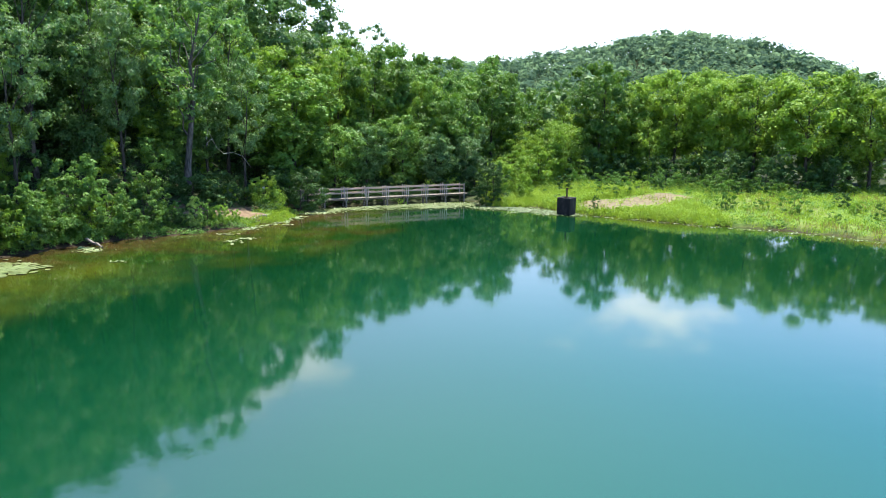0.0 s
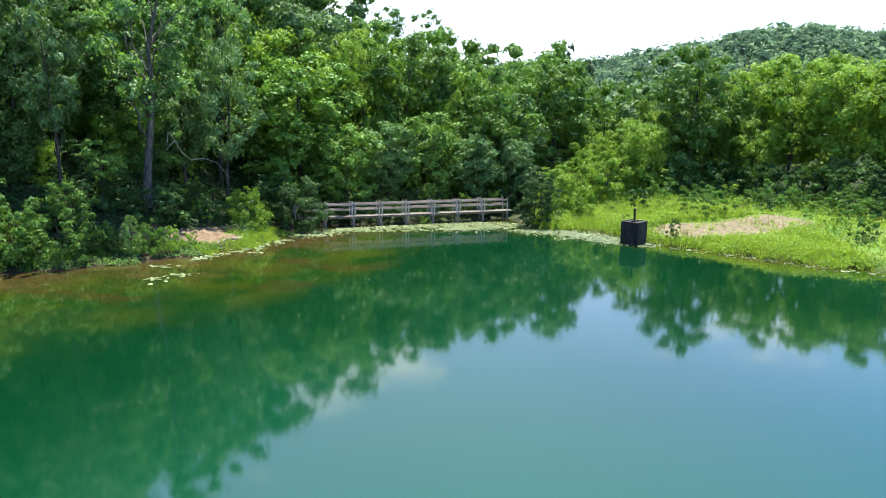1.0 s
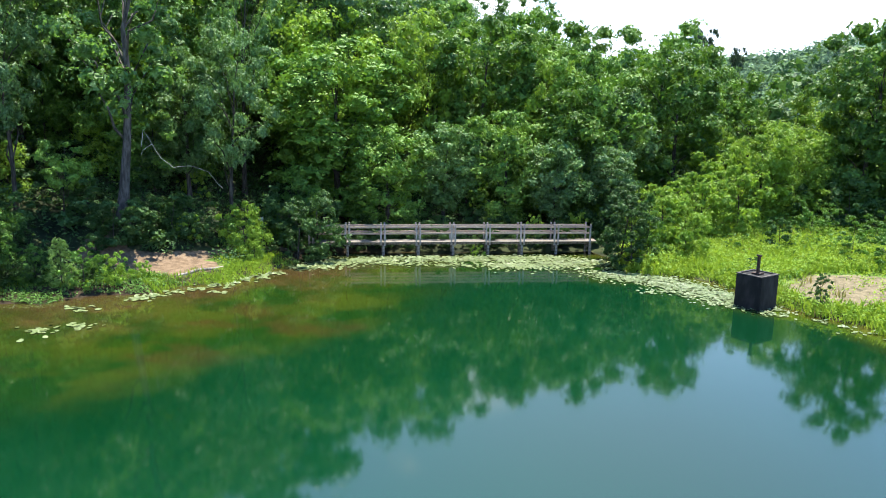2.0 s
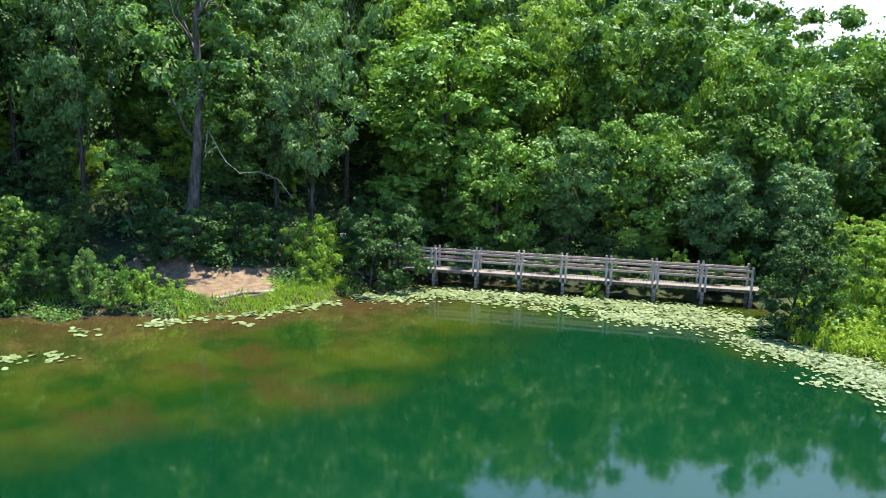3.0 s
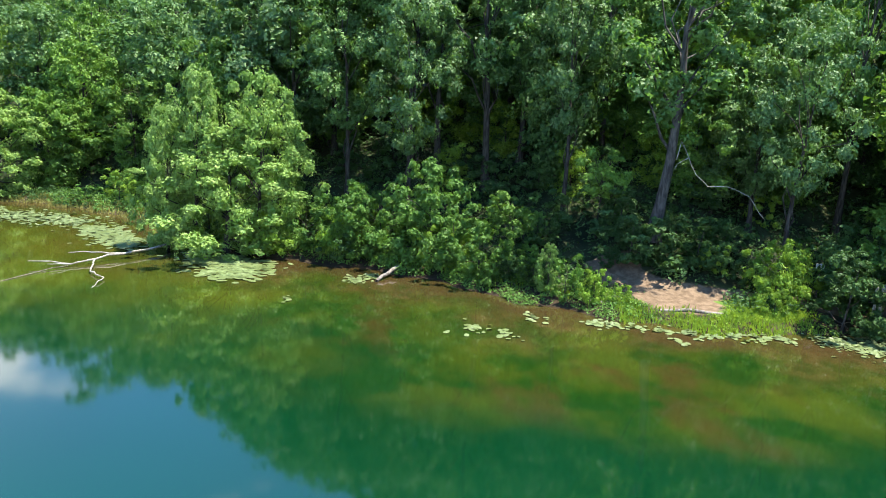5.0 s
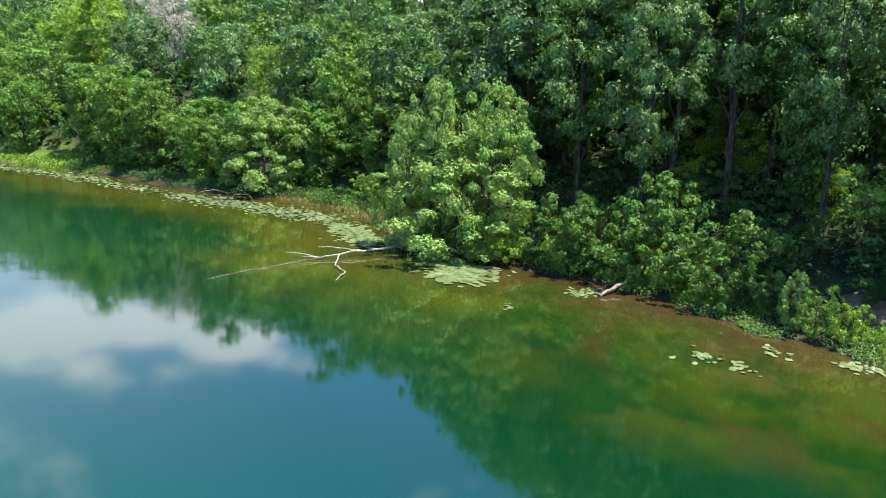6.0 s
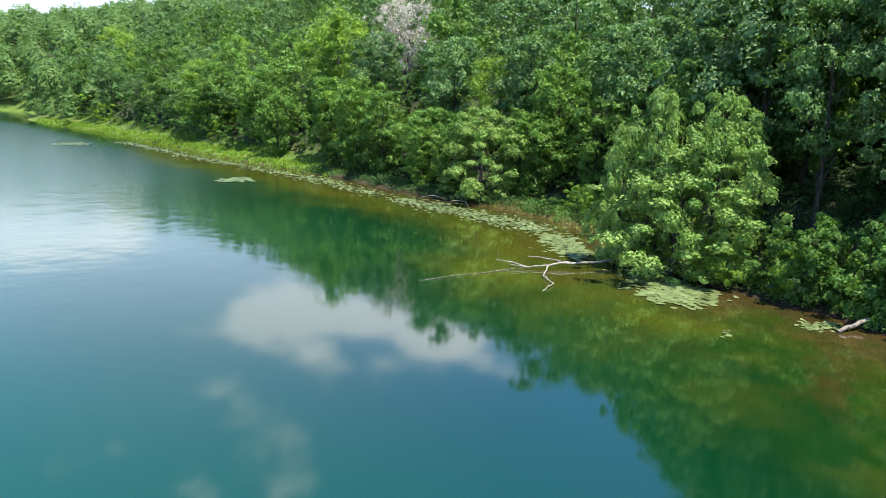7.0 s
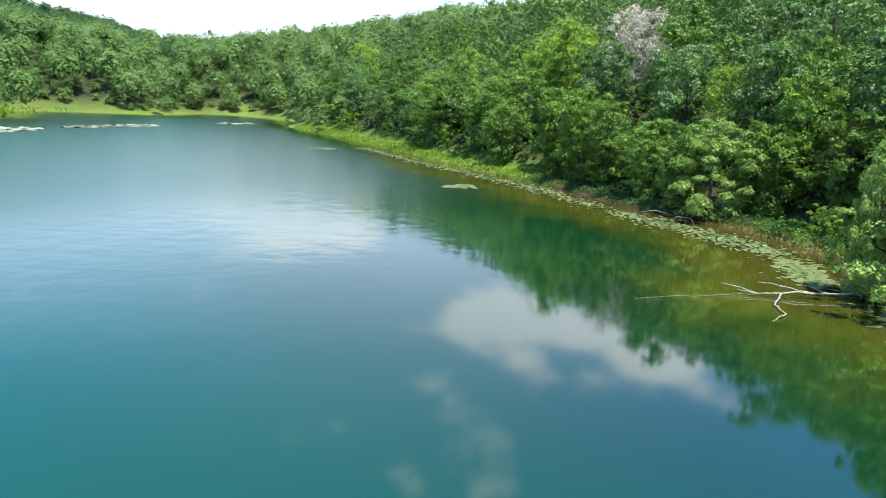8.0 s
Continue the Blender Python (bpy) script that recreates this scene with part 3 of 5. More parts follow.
def tree_kind(name, seed, high, wide, low, clumps, per, size, leaf, girth, limbs=14, lean=0.0, ragged=0.25, bark=BARK, puff=0.12, swell=1.25, core=0.56):
    (leaves, centre) = crown_arrays(seed, high, wide, low, clumps, per, size, lean, ragged=ragged, puff=puff, swell=swell, core=core)
    crown = mesh_from("crown", *leaves, leaf)
    trunk = mesh_from("trunk", *trunk_arrays(seed, high, low, centre, girth, limbs, lean=lean), bark, True)
    KINDS[name] = [high, crown, trunk, None]


tree_kind("oak", 1, 16, 10.5, 0.20, 60, 225, 0.267, LEAF_OAK, 0.30, puff=0.135)
tree_kind("oak2", 2, 16, 9.0, 0.28, 54, 225, 0.267, LEAF_WOOD, 0.28, ragged=0.35, puff=0.135)
tree_kind("maple", 3, 16, 10.0, 0.06, 66, 204, 0.268, LEAF_MAPLE, 0.26, puff=0.135)
tree_kind("maple2", 4, 16, 8.2, 0.12, 58, 200, 0.261, LEAF_MAPLE, 0.24, ragged=0.32, puff=0.135)
tree_kind("locust", 5, 14, 8.5, 0.08, 58, 200, 0.239, LEAF_LOCUST, 0.22, puff=0.135)
tree_kind("tall_locust", 51, 14, 8.8, 0.36, 52, 200, 0.239, LEAF_LOCUST, 0.22, puff=0.14)
tree_kind("cottonwood", 6, 12, 8.8, 0.02, 80, 260, 0.172, LEAF_PALE, 0.22, ragged=0.36, puff=0.085, swell=0.85)
tree_kind("stem", 7, 20, 10.0, 0.40, 42, 230, 0.205, LEAF_STEM, 0.32, limbs=12, lean=0.35, puff=0.1)
tree_kind("grey_stem", 71, 20, 10.0, 0.42, 40, 230, 0.205, LEAF_STEM, 0.34, limbs=16, lean=0.45, bark=GREY_BARK, puff=0.1)
tree_kind("stem2", 72, 20, 9.4, 0.36, 40, 230, 0.205, LEAF_WOOD, 0.26, limbs=10, lean=-0.2, puff=0.11)
tree_kind("thin", 8, 20, 7.0, 0.58, 46, 190, 0.150, LEAF_OAK, 0.22, limbs=40, ragged=0.25, puff=0.085, core=0.4)
tree_kind("pine", 9, 19, 5.4, 0.80, 30, 170, 0.200, LEAF_PINE, 0.24, ragged=0.45, puff=0.13, core=0.5)
tree_kind("shrub", 10, 3.6, 4.2, 0.02, 34, 183, 0.115, LEAF_SHRUB, 0.05, limbs=10, ragged=0.45, puff=0.095)
tree_kind("shrub2", 11, 4.4, 3.4, 0.02, 34, 183, 0.115, LEAF_SHRUB, 0.05, limbs=10, ragged=0.45, puff=0.10, swell=0.7)
tree_kind("bright_shrub", 12, 3.4, 4.4, 0.0, 34, 183, 0.111, LEAF_LOCUST, 0.05, limbs=8, ragged=0.4, puff=0.09)
tree_kind("dark_shrub", 13, 4.0, 4.2, 0.0, 34, 183, 0.122, LEAF_SHADED, 0.06, limbs=8, ragged=0.45, puff=0.095)
tree_kind("backlit_shrub", 15, 5.4, 3.3, 0.0, 40, 200, 0.105, LEAF_BACKLIT, 0.07, limbs=8, ragged=0.3, puff=0.09, swell=0.8)
tree_kind("sapling", 14, 4.6, 3.2, 0.52, 22, 140, 0.118, LEAF_MAPLE, 0.05, limbs=14, puff=0.12)
tree_kind("under_dark", 31, 3.6, 4.2, 0.0, 22, 56, 0.180, LEAF_SHADED, 0.05, limbs=4, ragged=0.45, puff=0.10)
tree_kind("under_green", 32, 3.6, 4.0, 0.0, 22, 56, 0.180, LEAF_SHRUB, 0.05, limbs=4, ragged=0.45, puff=0.10)
tree_kind("under_bright", 33, 3.4, 4.2, 0.0, 22, 56, 0.172, LEAF_LOCUST, 0.05, limbs=4, ragged=0.4, puff=0.10)
tree_kind("bank_maple", 34, 12, 8.8, 0.05, 28, 313, 0.230, LEAF_MAPLE, 0.2, limbs=8, ragged=0.5, puff=0.165)
tree_kind("bank_oak", 35, 12, 8.8, 0.05, 28, 313, 0.230, LEAF_OAK, 0.2, limbs=8, ragged=0.5, puff=0.165)
tree_kind("bank_locust", 36, 12, 8.8, 0.05, 28, 291, 0.226, LEAF_LOCUST, 0.2, limbs=8, ragged=0.5, puff=0.165)
tree_kind("wood_oak", 21, 16, 9.5, 0.20, 30, 251, 0.264, LEAF_WOOD, 0.26, limbs=6, ragged=0.35, puff=0.17)
tree_kind("wood_maple", 22, 16, 9.5, 0.16, 30, 251, 0.264, LEAF_MAPLE, 0.26, limbs=6, ragged=0.35, puff=0.17)
tree_kind("wood_locust", 23, 15, 8.8, 0.14, 30, 251, 0.245, LEAF_LOCUST, 0.24, limbs=6, ragged=0.35, puff=0.17)

WORDS = {
    "backlit_shrub": "dense bush standing by the water, its shaded side put into dark leaves",
    "tall_locust": "broadleaf tree with a bright yellow-green crown over shaded stems",
    "oak": "tall broadleaf tree with a dense dark green crown", "oak2": "tall broadleaf tree with a ragged dark green crown",
    "maple": "leafy broadleaf tree with fresh green foliage to the ground", "maple2": "narrow leafy tree with mid-green foliage",
    "locust": "broadleaf tree with bright yellow-green sunlit foliage", "cottonwood": "pale-leaved tree leaning over the water with light green crown",
    "stem": "tall woodland tree with a bare grey trunk and high crown", "grey_stem": "tall tree with a stout pale grey trunk", "stem2": "slender tall woodland tree with a dark trunk",
    "thin": "tall thin tree with a sparse see-through crown",
    "pine": "dark pine with a tuft of needles above the woods", "shrub": "leafy green shrub at the water's edge", "shrub2": "upright green shrub on the bank",
    "bright_shrub": "bright yellow-green bush in the sun", "dark_shrub": "bush with shade put into its dark green leaves", "sapling": "young sapling with a slim stem and light crown",
    "under_dark": "undergrowth bush below the trees, shade put into its dark leaves", "under_green": "green undergrowth bush on the bank", "under_bright": "yellow-green sunlit undergrowth bush",
    "bank_locust": "round bushy tree with bright yellow-green foliage", "bank_maple": "round bushy tree with fresh green foliage on the bank", "bank_oak": "round bushy tree with leafy green crown on the bank",
    "wood_oak": "woodland tree with dark green crown on the slope", "wood_maple": "woodland tree with mid-green crown on the slope", "wood_locust": "woodland tree with yellow-green crown on the slope",
}


def plant(kind, x, y, high, spread=1.0, z=None, turn=None):
    base, crown, trunk, first = KINDS[kind]
    z = float(land(np.array([x]), np.array([y]))[0]) - 0.12 if z is None else z
    turn = random.uniform(0, 360) if turn is None else turn
    s = high / base
    m = pose(x, y, z, random.uniform(-2, 2), random.uniform(-2, 2), turn) @ Matrix.Diagonal((s * spread, s * spread, s, 1))
    if first is None:
        bush = "shrub" in kind or "under" in kind
        ob = thing("bush" if bush else "sapling" if kind == "sapling" else "tree", m, WORDS[kind], "bush" if bush else "tree", "bushes round the pond" if bush else "trees round the pond")
        part("trunk", trunk, None, ob, "grey-brown bark")
        part("crown", crown, None, ob)
        KINDS[kind][3] = ob
    else:
        ob = copy_thing(first, m)
        ob.matrix_basis = m
    return ob


def plant_all(kind, rows):
    for x, y, high, *rest in rows:
        for _ in range(8):
            d = float(from_shore(x, y))
            if "shrub" not in kind or d > 1.7:
                break
            x += 0.3 * (1 if from_shore(x + 0.3, y) > d else -1) * (abs(from_shore(x + 0.3, y) - d) > 0.05)
            y += 0.3 * (1 if from_shore(x, y + 0.3) > d else -1) * (abs(from_shore(x, y + 0.3) - d) > 0.05)
        plant(kind, x, y, high, *rest)


# the slope behind the landing and the bridge
plant("grey_stem", -24.6, 67.3, 21, turn=68)
plant_all("stem", [(-34.7, 59.8, 20, 0.9), (-24.2, 79.4, 20, 0.62), (-43, 64, 21)])
plant_all("stem", [(-33.2, 67.6, 18, 0.8)])
plant_all("oak", [(-29.4, 73.4, 13, 1.05), (-32.5, 64.0, 12.5, 0.9)])
plant_all("maple", [(-26.8, 77.6, 12.5, 0.9), (-36.0, 71.0, 14, 1.0)])
plant_all("stem2", [(-28.6, 63.2, 17, 0.7), (-20.6, 73.0, 15, 0.8), (-38.8, 55.2, 20), (-38.5, 57.1, 20), (-36.5, 62.8, 19), (-33, 54.0, 16, 0.8), (-44.5, 50, 18), (-41, 70, 21)])
plant_all("oak", [(-44, 78, 22), (-36, 84, 22), (-27.5, 90, 22), (-22, 104, 22), (-47, 50, 18), (-46, 70, 22), (-52, 60, 21), (-40, 93, 24)])
plant_all("oak2", [(-30, 97, 22), (-50, 44, 18), (-42, 47, 16), (-19.5, 91.5, 17), (2.5, 95, 11), (-24.5, 73.5, 11, 0.9)])
plant_all("maple", [(-17.2, 81.9, 14.2, 1.35), (-4.8, 86.8, 9.6, 1.15), (-6, 97, 16), (0.5, 93, 14), (7, 101, 15), (-9.4, 94, 16.5)])
plant_all("maple2", [(-8, 106, 19), (-15, 98, 18), (-2.5, 106, 18), (3, 112, 16), (9.5, 111, 14), (13.5, 112, 13), (-0.2, 89.5, 11.5)])
plant_all("locust", [(-18.8, 84.6, 15.6, 0.95), (-13.4, 91.2, 16.4, 0.8), (-3.0, 92.2, 13.5, 0.6), (13.9, 93.5, 8.5), (11, 103, 8)])
plant_all("maple", [(-12.4, 81.0, 8.6, 1.2)])
plant_all("oak2", [(-9.2, 84.0, 8.5, 1.1), (-1.0, 86.4, 7.5, 1.15), (3.2, 88.2, 7, 1.1)])
plant_all("thin", [(-13.2, 125.8, 24), (-18, 121, 22)])
plant("pine", 8.6, 124, 18.4, 0.55)
plant("pine", 12.0, 126, 16.2, 0.4)
# the row behind the meadow
plant_all("maple2", [(21.8, 99.4, 16.6, 0.95), (27.5, 101, 12)])
plant_all("locust", [(38.5, 103.5, 15.5), (31, 103, 15), (28.5, 97, 8.5, 0.9), (18, 104, 11), (25.5, 104, 13), (16.5, 97, 8)])
plant_all("tall_locust", [(58, 86, 14.5), (41.0, 93.0, 14.5), (33, 100.5, 15.6, 0.9), (44.8, 86.6, 14.6, 1.15), (37.5, 97, 14.5), (51.5, 84.5, 13)])
plant_all("maple", [(38.2, 90.5, 4.6), (52.8, 87, 5.5), (58, 82, 14), (64, 78, 15), (49, 92, 14), (30, 108, 14), (70, 70, 15)])
plant_all("oak", [(35.5, 92.5, 4.6), (41.5, 87.8, 4.0), (47.5, 86.0, 4.4), (24, 110, 15), (44, 100, 15), (55, 95, 15)])
# the west bank
plant_all("cottonwood", [(-33.6, 40.7, 11.9, 0.56), (-33.6, 44.5, 11.2, 0.72), (-34.6, 38.9, 9.4, 0.5), (-33.2, 42.6, 8.2, 1.45), (-36.4, 46.0, 9.6, 0.7)])
plant("bright_shrub", -34.6, 41.4, 3.0, 1.0)
plant("bright_shrub", -32.0, 45.2, 2.8, 1.0)
plant("dark_shrub", -14.3, 73.9, 4.6, 1.0)
plant("cottonwood", -57.0, 20.6, 9.6, 1.25)
plant("cottonwood", -21.3, 59.7, 2.7, 0.75)
# dark bush row added for the shade under and behind the bridge
for i in range(11):
    x, y = -12.6 + i * 1.45, 77.0 + i * 0.728
    plant("dark_shrub", x + random.uniform(-0.3, 0.3), y + random.uniform(-0.2, 0.3), random.uniform(1.3, 2.0), random.uniform(0.9, 1.2))
plant_all("dark_shrub", [(-22.4, 59.4, 1.7, 0.9), (-23.6, 58.0, 1.9, 0.9)])
plant("bright_shrub", -4.6, 78.9, 1.3, 0.7)
plant_all("maple", [(-59.5, 24.5, 9.5), (-58.5, 17, 9.0), (-62, 27, 12), (-66.5, 4, 11), (-70, -2, 12.5), (-77, -20, 11), (-61, 12, 8)])
plant_all("maple2", [(-50, 39, 11), (-45, 42, 13), (-56, 33, 10), (-74, -9, 12), (-84, -30, 12), (-92, -45, 13)])
plant_all("oak2", [(-70, 12, 14), (-66, 22, 14), (-60, 36, 15), (-54, 46, 16), (-79, -4, 14)])

# a bare grey tree on the slope
(twig_leaves, twig_ends) = crown_arrays(41, 15.5, 11.5, 0.3, 110, 90, 0.85, ragged=0.3, narrow=0.06, core=0)
bare_z = float(land(np.array([-94.0]), np.array([-6.8]))[0])
bare_tree = thing("bare_tree", pose(-94.0, -6.8, bare_z - 0.2, 0, 0, 30), "leafless grey tree with fine bare twigs on the slope", "tree")
part("trunk", mesh_from("trunk", *trunk_arrays(41, 15.5, 0.3, twig_ends, 0.22, 80), GREY_BARK, True), None, bare_tree)
part("crown", mesh_from("crown", *twig_leaves, TWIGS), None, bare_tree, "fine grey leafless twigs")

# bushes
plant_all("shrub", [(-20.8, 61.6, 1.5, 0.9), (-28.9, 51.0, 4.4), (-28.8, 48.4, 4.0), (-24.4, 56.8, 3.6), (-26.3, 55.2, 4.2), (-31.0, 52.2, 4.8), (-33.4, 50.2, 3.6), (-17.6, 70.6, 3.2, 0.7), (-29.8, 54.9, 6.2, 0.7), (-32.2, 47.2, 3.6)])
plant_all("shrub2", [(-27.4, 54.4, 6.4), (-22.2, 57.9, 2.3), (-24.2, 59.3, 2.2), (-20.2, 61.4, 1.5), (-30.4, 50.4, 4.6), (-36.5, 47, 4.4), (-14.0, 72.9, 5.0, 1.0)])
plant("backlit_shrub", 5.0, 80.3, 5.6, 1.0)
plant("backlit_shrub", 5.9, 78.8, 4.8, 1.1)
plant("backlit_shrub", -14.7, 72.0, 4.3, 1.2)
plant_all("shrub2", [(6.6, 81.4, 4.4, 0.8)])
plant("backlit_shrub", 15.9, 72.2, 1.9, 0.9)
# low round bushes along the back of the meadow
for x, y, high in ((10.2, 88.6, 1.5), (13.0, 90.8, 1.8), (15.4, 91.0, 1.6), (17.6, 91.6, 2.6), (20.2, 90.6, 1.8), (21.8, 89.4, 2.2), (23.6, 88.6, 1.6), (25.6, 87.2, 1.9), (27.2, 85.6, 2.9), (29.2, 83.8, 1.9), (30.8, 82.6, 1.7), (32.6, 81.6, 3.1), (34.8, 79.6, 2.2), (37.2, 77.6, 2.0)):
    plant("under_green" if high < 2.4 else "shrub", x, y, high, random.uniform(0.9, 1.15))
# dark-leaved row added behind them, standing for the shade band under the trees
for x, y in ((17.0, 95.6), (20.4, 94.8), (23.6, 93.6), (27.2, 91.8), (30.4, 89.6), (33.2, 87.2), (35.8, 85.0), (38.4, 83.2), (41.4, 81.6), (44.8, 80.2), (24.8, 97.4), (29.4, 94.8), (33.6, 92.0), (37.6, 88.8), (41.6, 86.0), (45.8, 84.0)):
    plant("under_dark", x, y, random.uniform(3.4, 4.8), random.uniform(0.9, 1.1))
plant_all("bright_shrub", [(9.0, 82.6, 3.6, 0.9)])
plant("bright_shrub", -19.5, 61.5, 1.9, 0.75)
plant("bright_shrub", -18.7, 62.6, 1.2, 0.8)
plant_all("dark_shrub", [(-13.4, 79.8, 2.0), (-8.8, 82.4, 1.8), (-4.2, 84.2, 2.0), (0.4, 86.4, 2.2)])
plant_all("bright_shrub", [(-16.2, 69.4, 1.6, 0.8), (-29.6, 48.5, 3.0, 0.7), (-26.8, 56.4, 2.6, 0.8), (-27.6, 54.2, 3.0, 0.7), (-30.6, 51.0, 3.4, 0.6)])
plant_all("sapling", [(-24.6, 58.7, 5.0, 1.0), (-26.4, 64.5, 5.6, 1.0), (-52, 33, 3.0)])
plant_all("bright_shrub", [(-17.8, 70.6, 3.6, 0.7), (-19.2, 72.6, 3.0, 0.7), (7.2, 86.2, 4.4), (9.8, 88.2, 5.2), (12.4, 90.2, 5.4), (6.0, 90.4, 4.0), (15.0, 97.5, 6.0), (10.5, 97.0, 6.0), (-1.6, 83.6, 2.2, 0.6), (1.4, 84.9, 2.4, 0.7), (-53.4, 32.0, 3.0), (-50.0, 34.2, 2.6), (-46.6, 37.0, 2.6), (17.5, 97, 4)])
plant_all("dark_shrub", [(-24.4, 65.6, 1.9), (-22.6, 67.4, 1.6, 1.1), (-23.6, 64.2, 1.4), (-21.4, 69.0, 1.7), (-20.4, 70.6, 2.0), (-22.6, 70.6, 2.2), (-24.0, 68.4, 2.0), (-27.0, 61.6, 1.8), (-15.4, 73.4, 4.4), (-25.6, 69.2, 1.6), (-11.0, 82.4, 2.4), (-6.4, 84.6, 2.2), (4.0, 87.0, 4.6), (-18.8, 76.4, 2.2)])

def scatter(n, x0, x1, y0, y1, apart, keep, seed):
    """Places at least so far apart where keep(x, y, d) holds."""
    g = np.random.default_rng(seed)
    px, py = g.uniform(x0, x1, n), g.uniform(y0, y1, n)
    ok = keep(px, py, from_shore(px, py))
    px, py = px[ok], py[ok]
    cells, out = {}, []
    for a, b in zip(px, py):
        i, j = int(a // apart), int(b // apart)
        if all((a - c) ** 2 + (b - e) ** 2 >= apart * apart for u in (-1, 0, 1) for v in (-1, 0, 1) for c, e in cells.get((i + u, j + v), ())):
            cells.setdefault((i, j), []).append((a, b))
            out.append((a, b))
    return out


def standing_clear(px, py):
    """Away from the trees that already stand."""
    tall = [o.matrix_basis.translation for o in scene.objects if o.type == "EMPTY" and o.name.startswith("tree")]
    ok = np.ones(len(px), bool)
    for t in tall:
        ok &= np.hypot(px - t.x, py - t.y) > 3.4
    return ok


def den(a, b, d):
    """A dark hollow under tall trees on the west bank."""
    return (a < -40) & (a > -64) & (b > 27) & (b < 46) & (d > 3.5)


def shows_bare_tree(a, b):
    """Away from the line of sight to the leafless tree."""
    return near_line(a, b, [(-96.0, -7.5), (-72.0, 5.0)]) > 5.0


def hollow(a, b, d):
    """The dark open floor under the tall trees."""
    return (a < -33) & (b > 43) & (b < 70) & (d > 5.5)


# undergrowth along the west bank and up the slope; darker kinds carry painted shade
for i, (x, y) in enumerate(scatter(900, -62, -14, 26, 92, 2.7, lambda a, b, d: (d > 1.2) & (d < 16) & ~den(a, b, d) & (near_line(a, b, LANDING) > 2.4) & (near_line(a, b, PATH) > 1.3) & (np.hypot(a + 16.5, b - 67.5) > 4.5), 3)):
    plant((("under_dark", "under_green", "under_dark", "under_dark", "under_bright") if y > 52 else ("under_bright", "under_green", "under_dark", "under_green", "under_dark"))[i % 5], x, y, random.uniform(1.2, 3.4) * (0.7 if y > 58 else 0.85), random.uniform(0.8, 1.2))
# nearer stretch mostly in dark leaves, for the shade under the bank trees
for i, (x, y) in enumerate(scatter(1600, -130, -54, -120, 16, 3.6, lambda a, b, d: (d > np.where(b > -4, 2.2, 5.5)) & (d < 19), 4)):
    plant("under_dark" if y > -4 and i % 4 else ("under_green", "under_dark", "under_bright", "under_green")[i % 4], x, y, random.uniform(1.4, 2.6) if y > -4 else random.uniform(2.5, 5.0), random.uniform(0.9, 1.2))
for i, (x, y) in enumerate(scatter(500, -110, -46, -80, 36, 7.4, lambda a, b, d: (d > np.where(b > -4, 3.5, 7)) & (d < 16) & ~den(a, b, d) & ((d < 7.5) | shows_bare_tree(a, b)), 19)):
    plant(("bank_maple", "bank_oak", "bank_maple", "bank_oak", "bank_locust")[i % 5], x, y, random.uniform(8, 12.5), random.uniform(1.15, 1.5))
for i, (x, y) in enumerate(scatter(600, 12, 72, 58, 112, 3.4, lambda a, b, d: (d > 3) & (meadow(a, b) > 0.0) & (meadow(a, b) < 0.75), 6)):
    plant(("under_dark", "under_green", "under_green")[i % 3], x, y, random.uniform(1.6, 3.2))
for i, (x, y) in enumerate(scatter(160, 14, 64, 56, 98, 3.2, lambda a, b, d: (d > 1.0) & (meadow(a, b) > 0.9) & (near_line(a, b, BARE_SLOPE) > 3.5) & ((d > 9) | (a > 27)), 7)):
    plant(("under_green", "under_bright")[i % 2], x, y, random.uniform(0.8, 2.0), random.uniform(1.0, 1.5))

for i, (x, y) in enumerate(scatter(700, -110, -66, -20, 12, 3.4, lambda a, b, d: (d > 14) & ~shows_bare_tree(a, b), 61)):
    plant(("under_green", "under_dark")[i % 2], x, y, random.uniform(2.4, 4.0), random.uniform(1.0, 1.3))

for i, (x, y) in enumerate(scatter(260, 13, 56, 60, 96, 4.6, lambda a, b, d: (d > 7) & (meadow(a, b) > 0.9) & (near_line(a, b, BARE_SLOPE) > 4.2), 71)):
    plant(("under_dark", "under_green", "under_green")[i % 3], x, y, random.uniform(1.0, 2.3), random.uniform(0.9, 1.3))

for i, (x, y) in enumerate(scatter(160, 8, 30, 72, 92, 2.6, lambda a, b, d: (d > 2.0) & (meadow(a, b) > 0.9) & (near_line(a, b, BARE_SLOPE) > 4.4), 72)):
    plant(("under_green", "under_bright", "under_dark")[i % 3], x, y, random.uniform(0.6, 1.15), random.uniform(0.9, 1.3))

# the woods on the slopes, tree by tree
wooded = scatter(5000, -175, 75, -150, 150, 8.2, lambda a, b, d: (d > 9) & (d < 62) & ~(hollow(a, b, d) & (d < 13)) & ~(den(a, b, d) & (d < 15)) & (meadow(a, b) < 0.05) & ((a < 4) | (b > 104)) & standing_clear(a, b) & shows_bare_tree(a, b) & (np.hypot(a + 94, b + 6.8) > 6) & (near_line(a, b, LANDING) > 6), 8)
behind = []
for i, (x, y) in enumerate(wooded):
    kind = ("wood_oak", "wood_maple", "wood_oak", "wood_locust", "wood_maple")[i % 5] if x < 8 else ("wood_locust", "wood_maple")[i % 2]
    if from_shore(x, y) > 27:
        behind.append((x, y))
        continue
    plant(kind, x, y, random.uniform(10, 19) * (1.05 if y > 45 and x < -20 else 0.95), random.uniform(0.85, 1.15))

STEMS = [(-24.6, 67.3), (-34.7, 59.8), (-38.8, 55.2), (-38.5, 57.1), (-24.2, 79.4)]


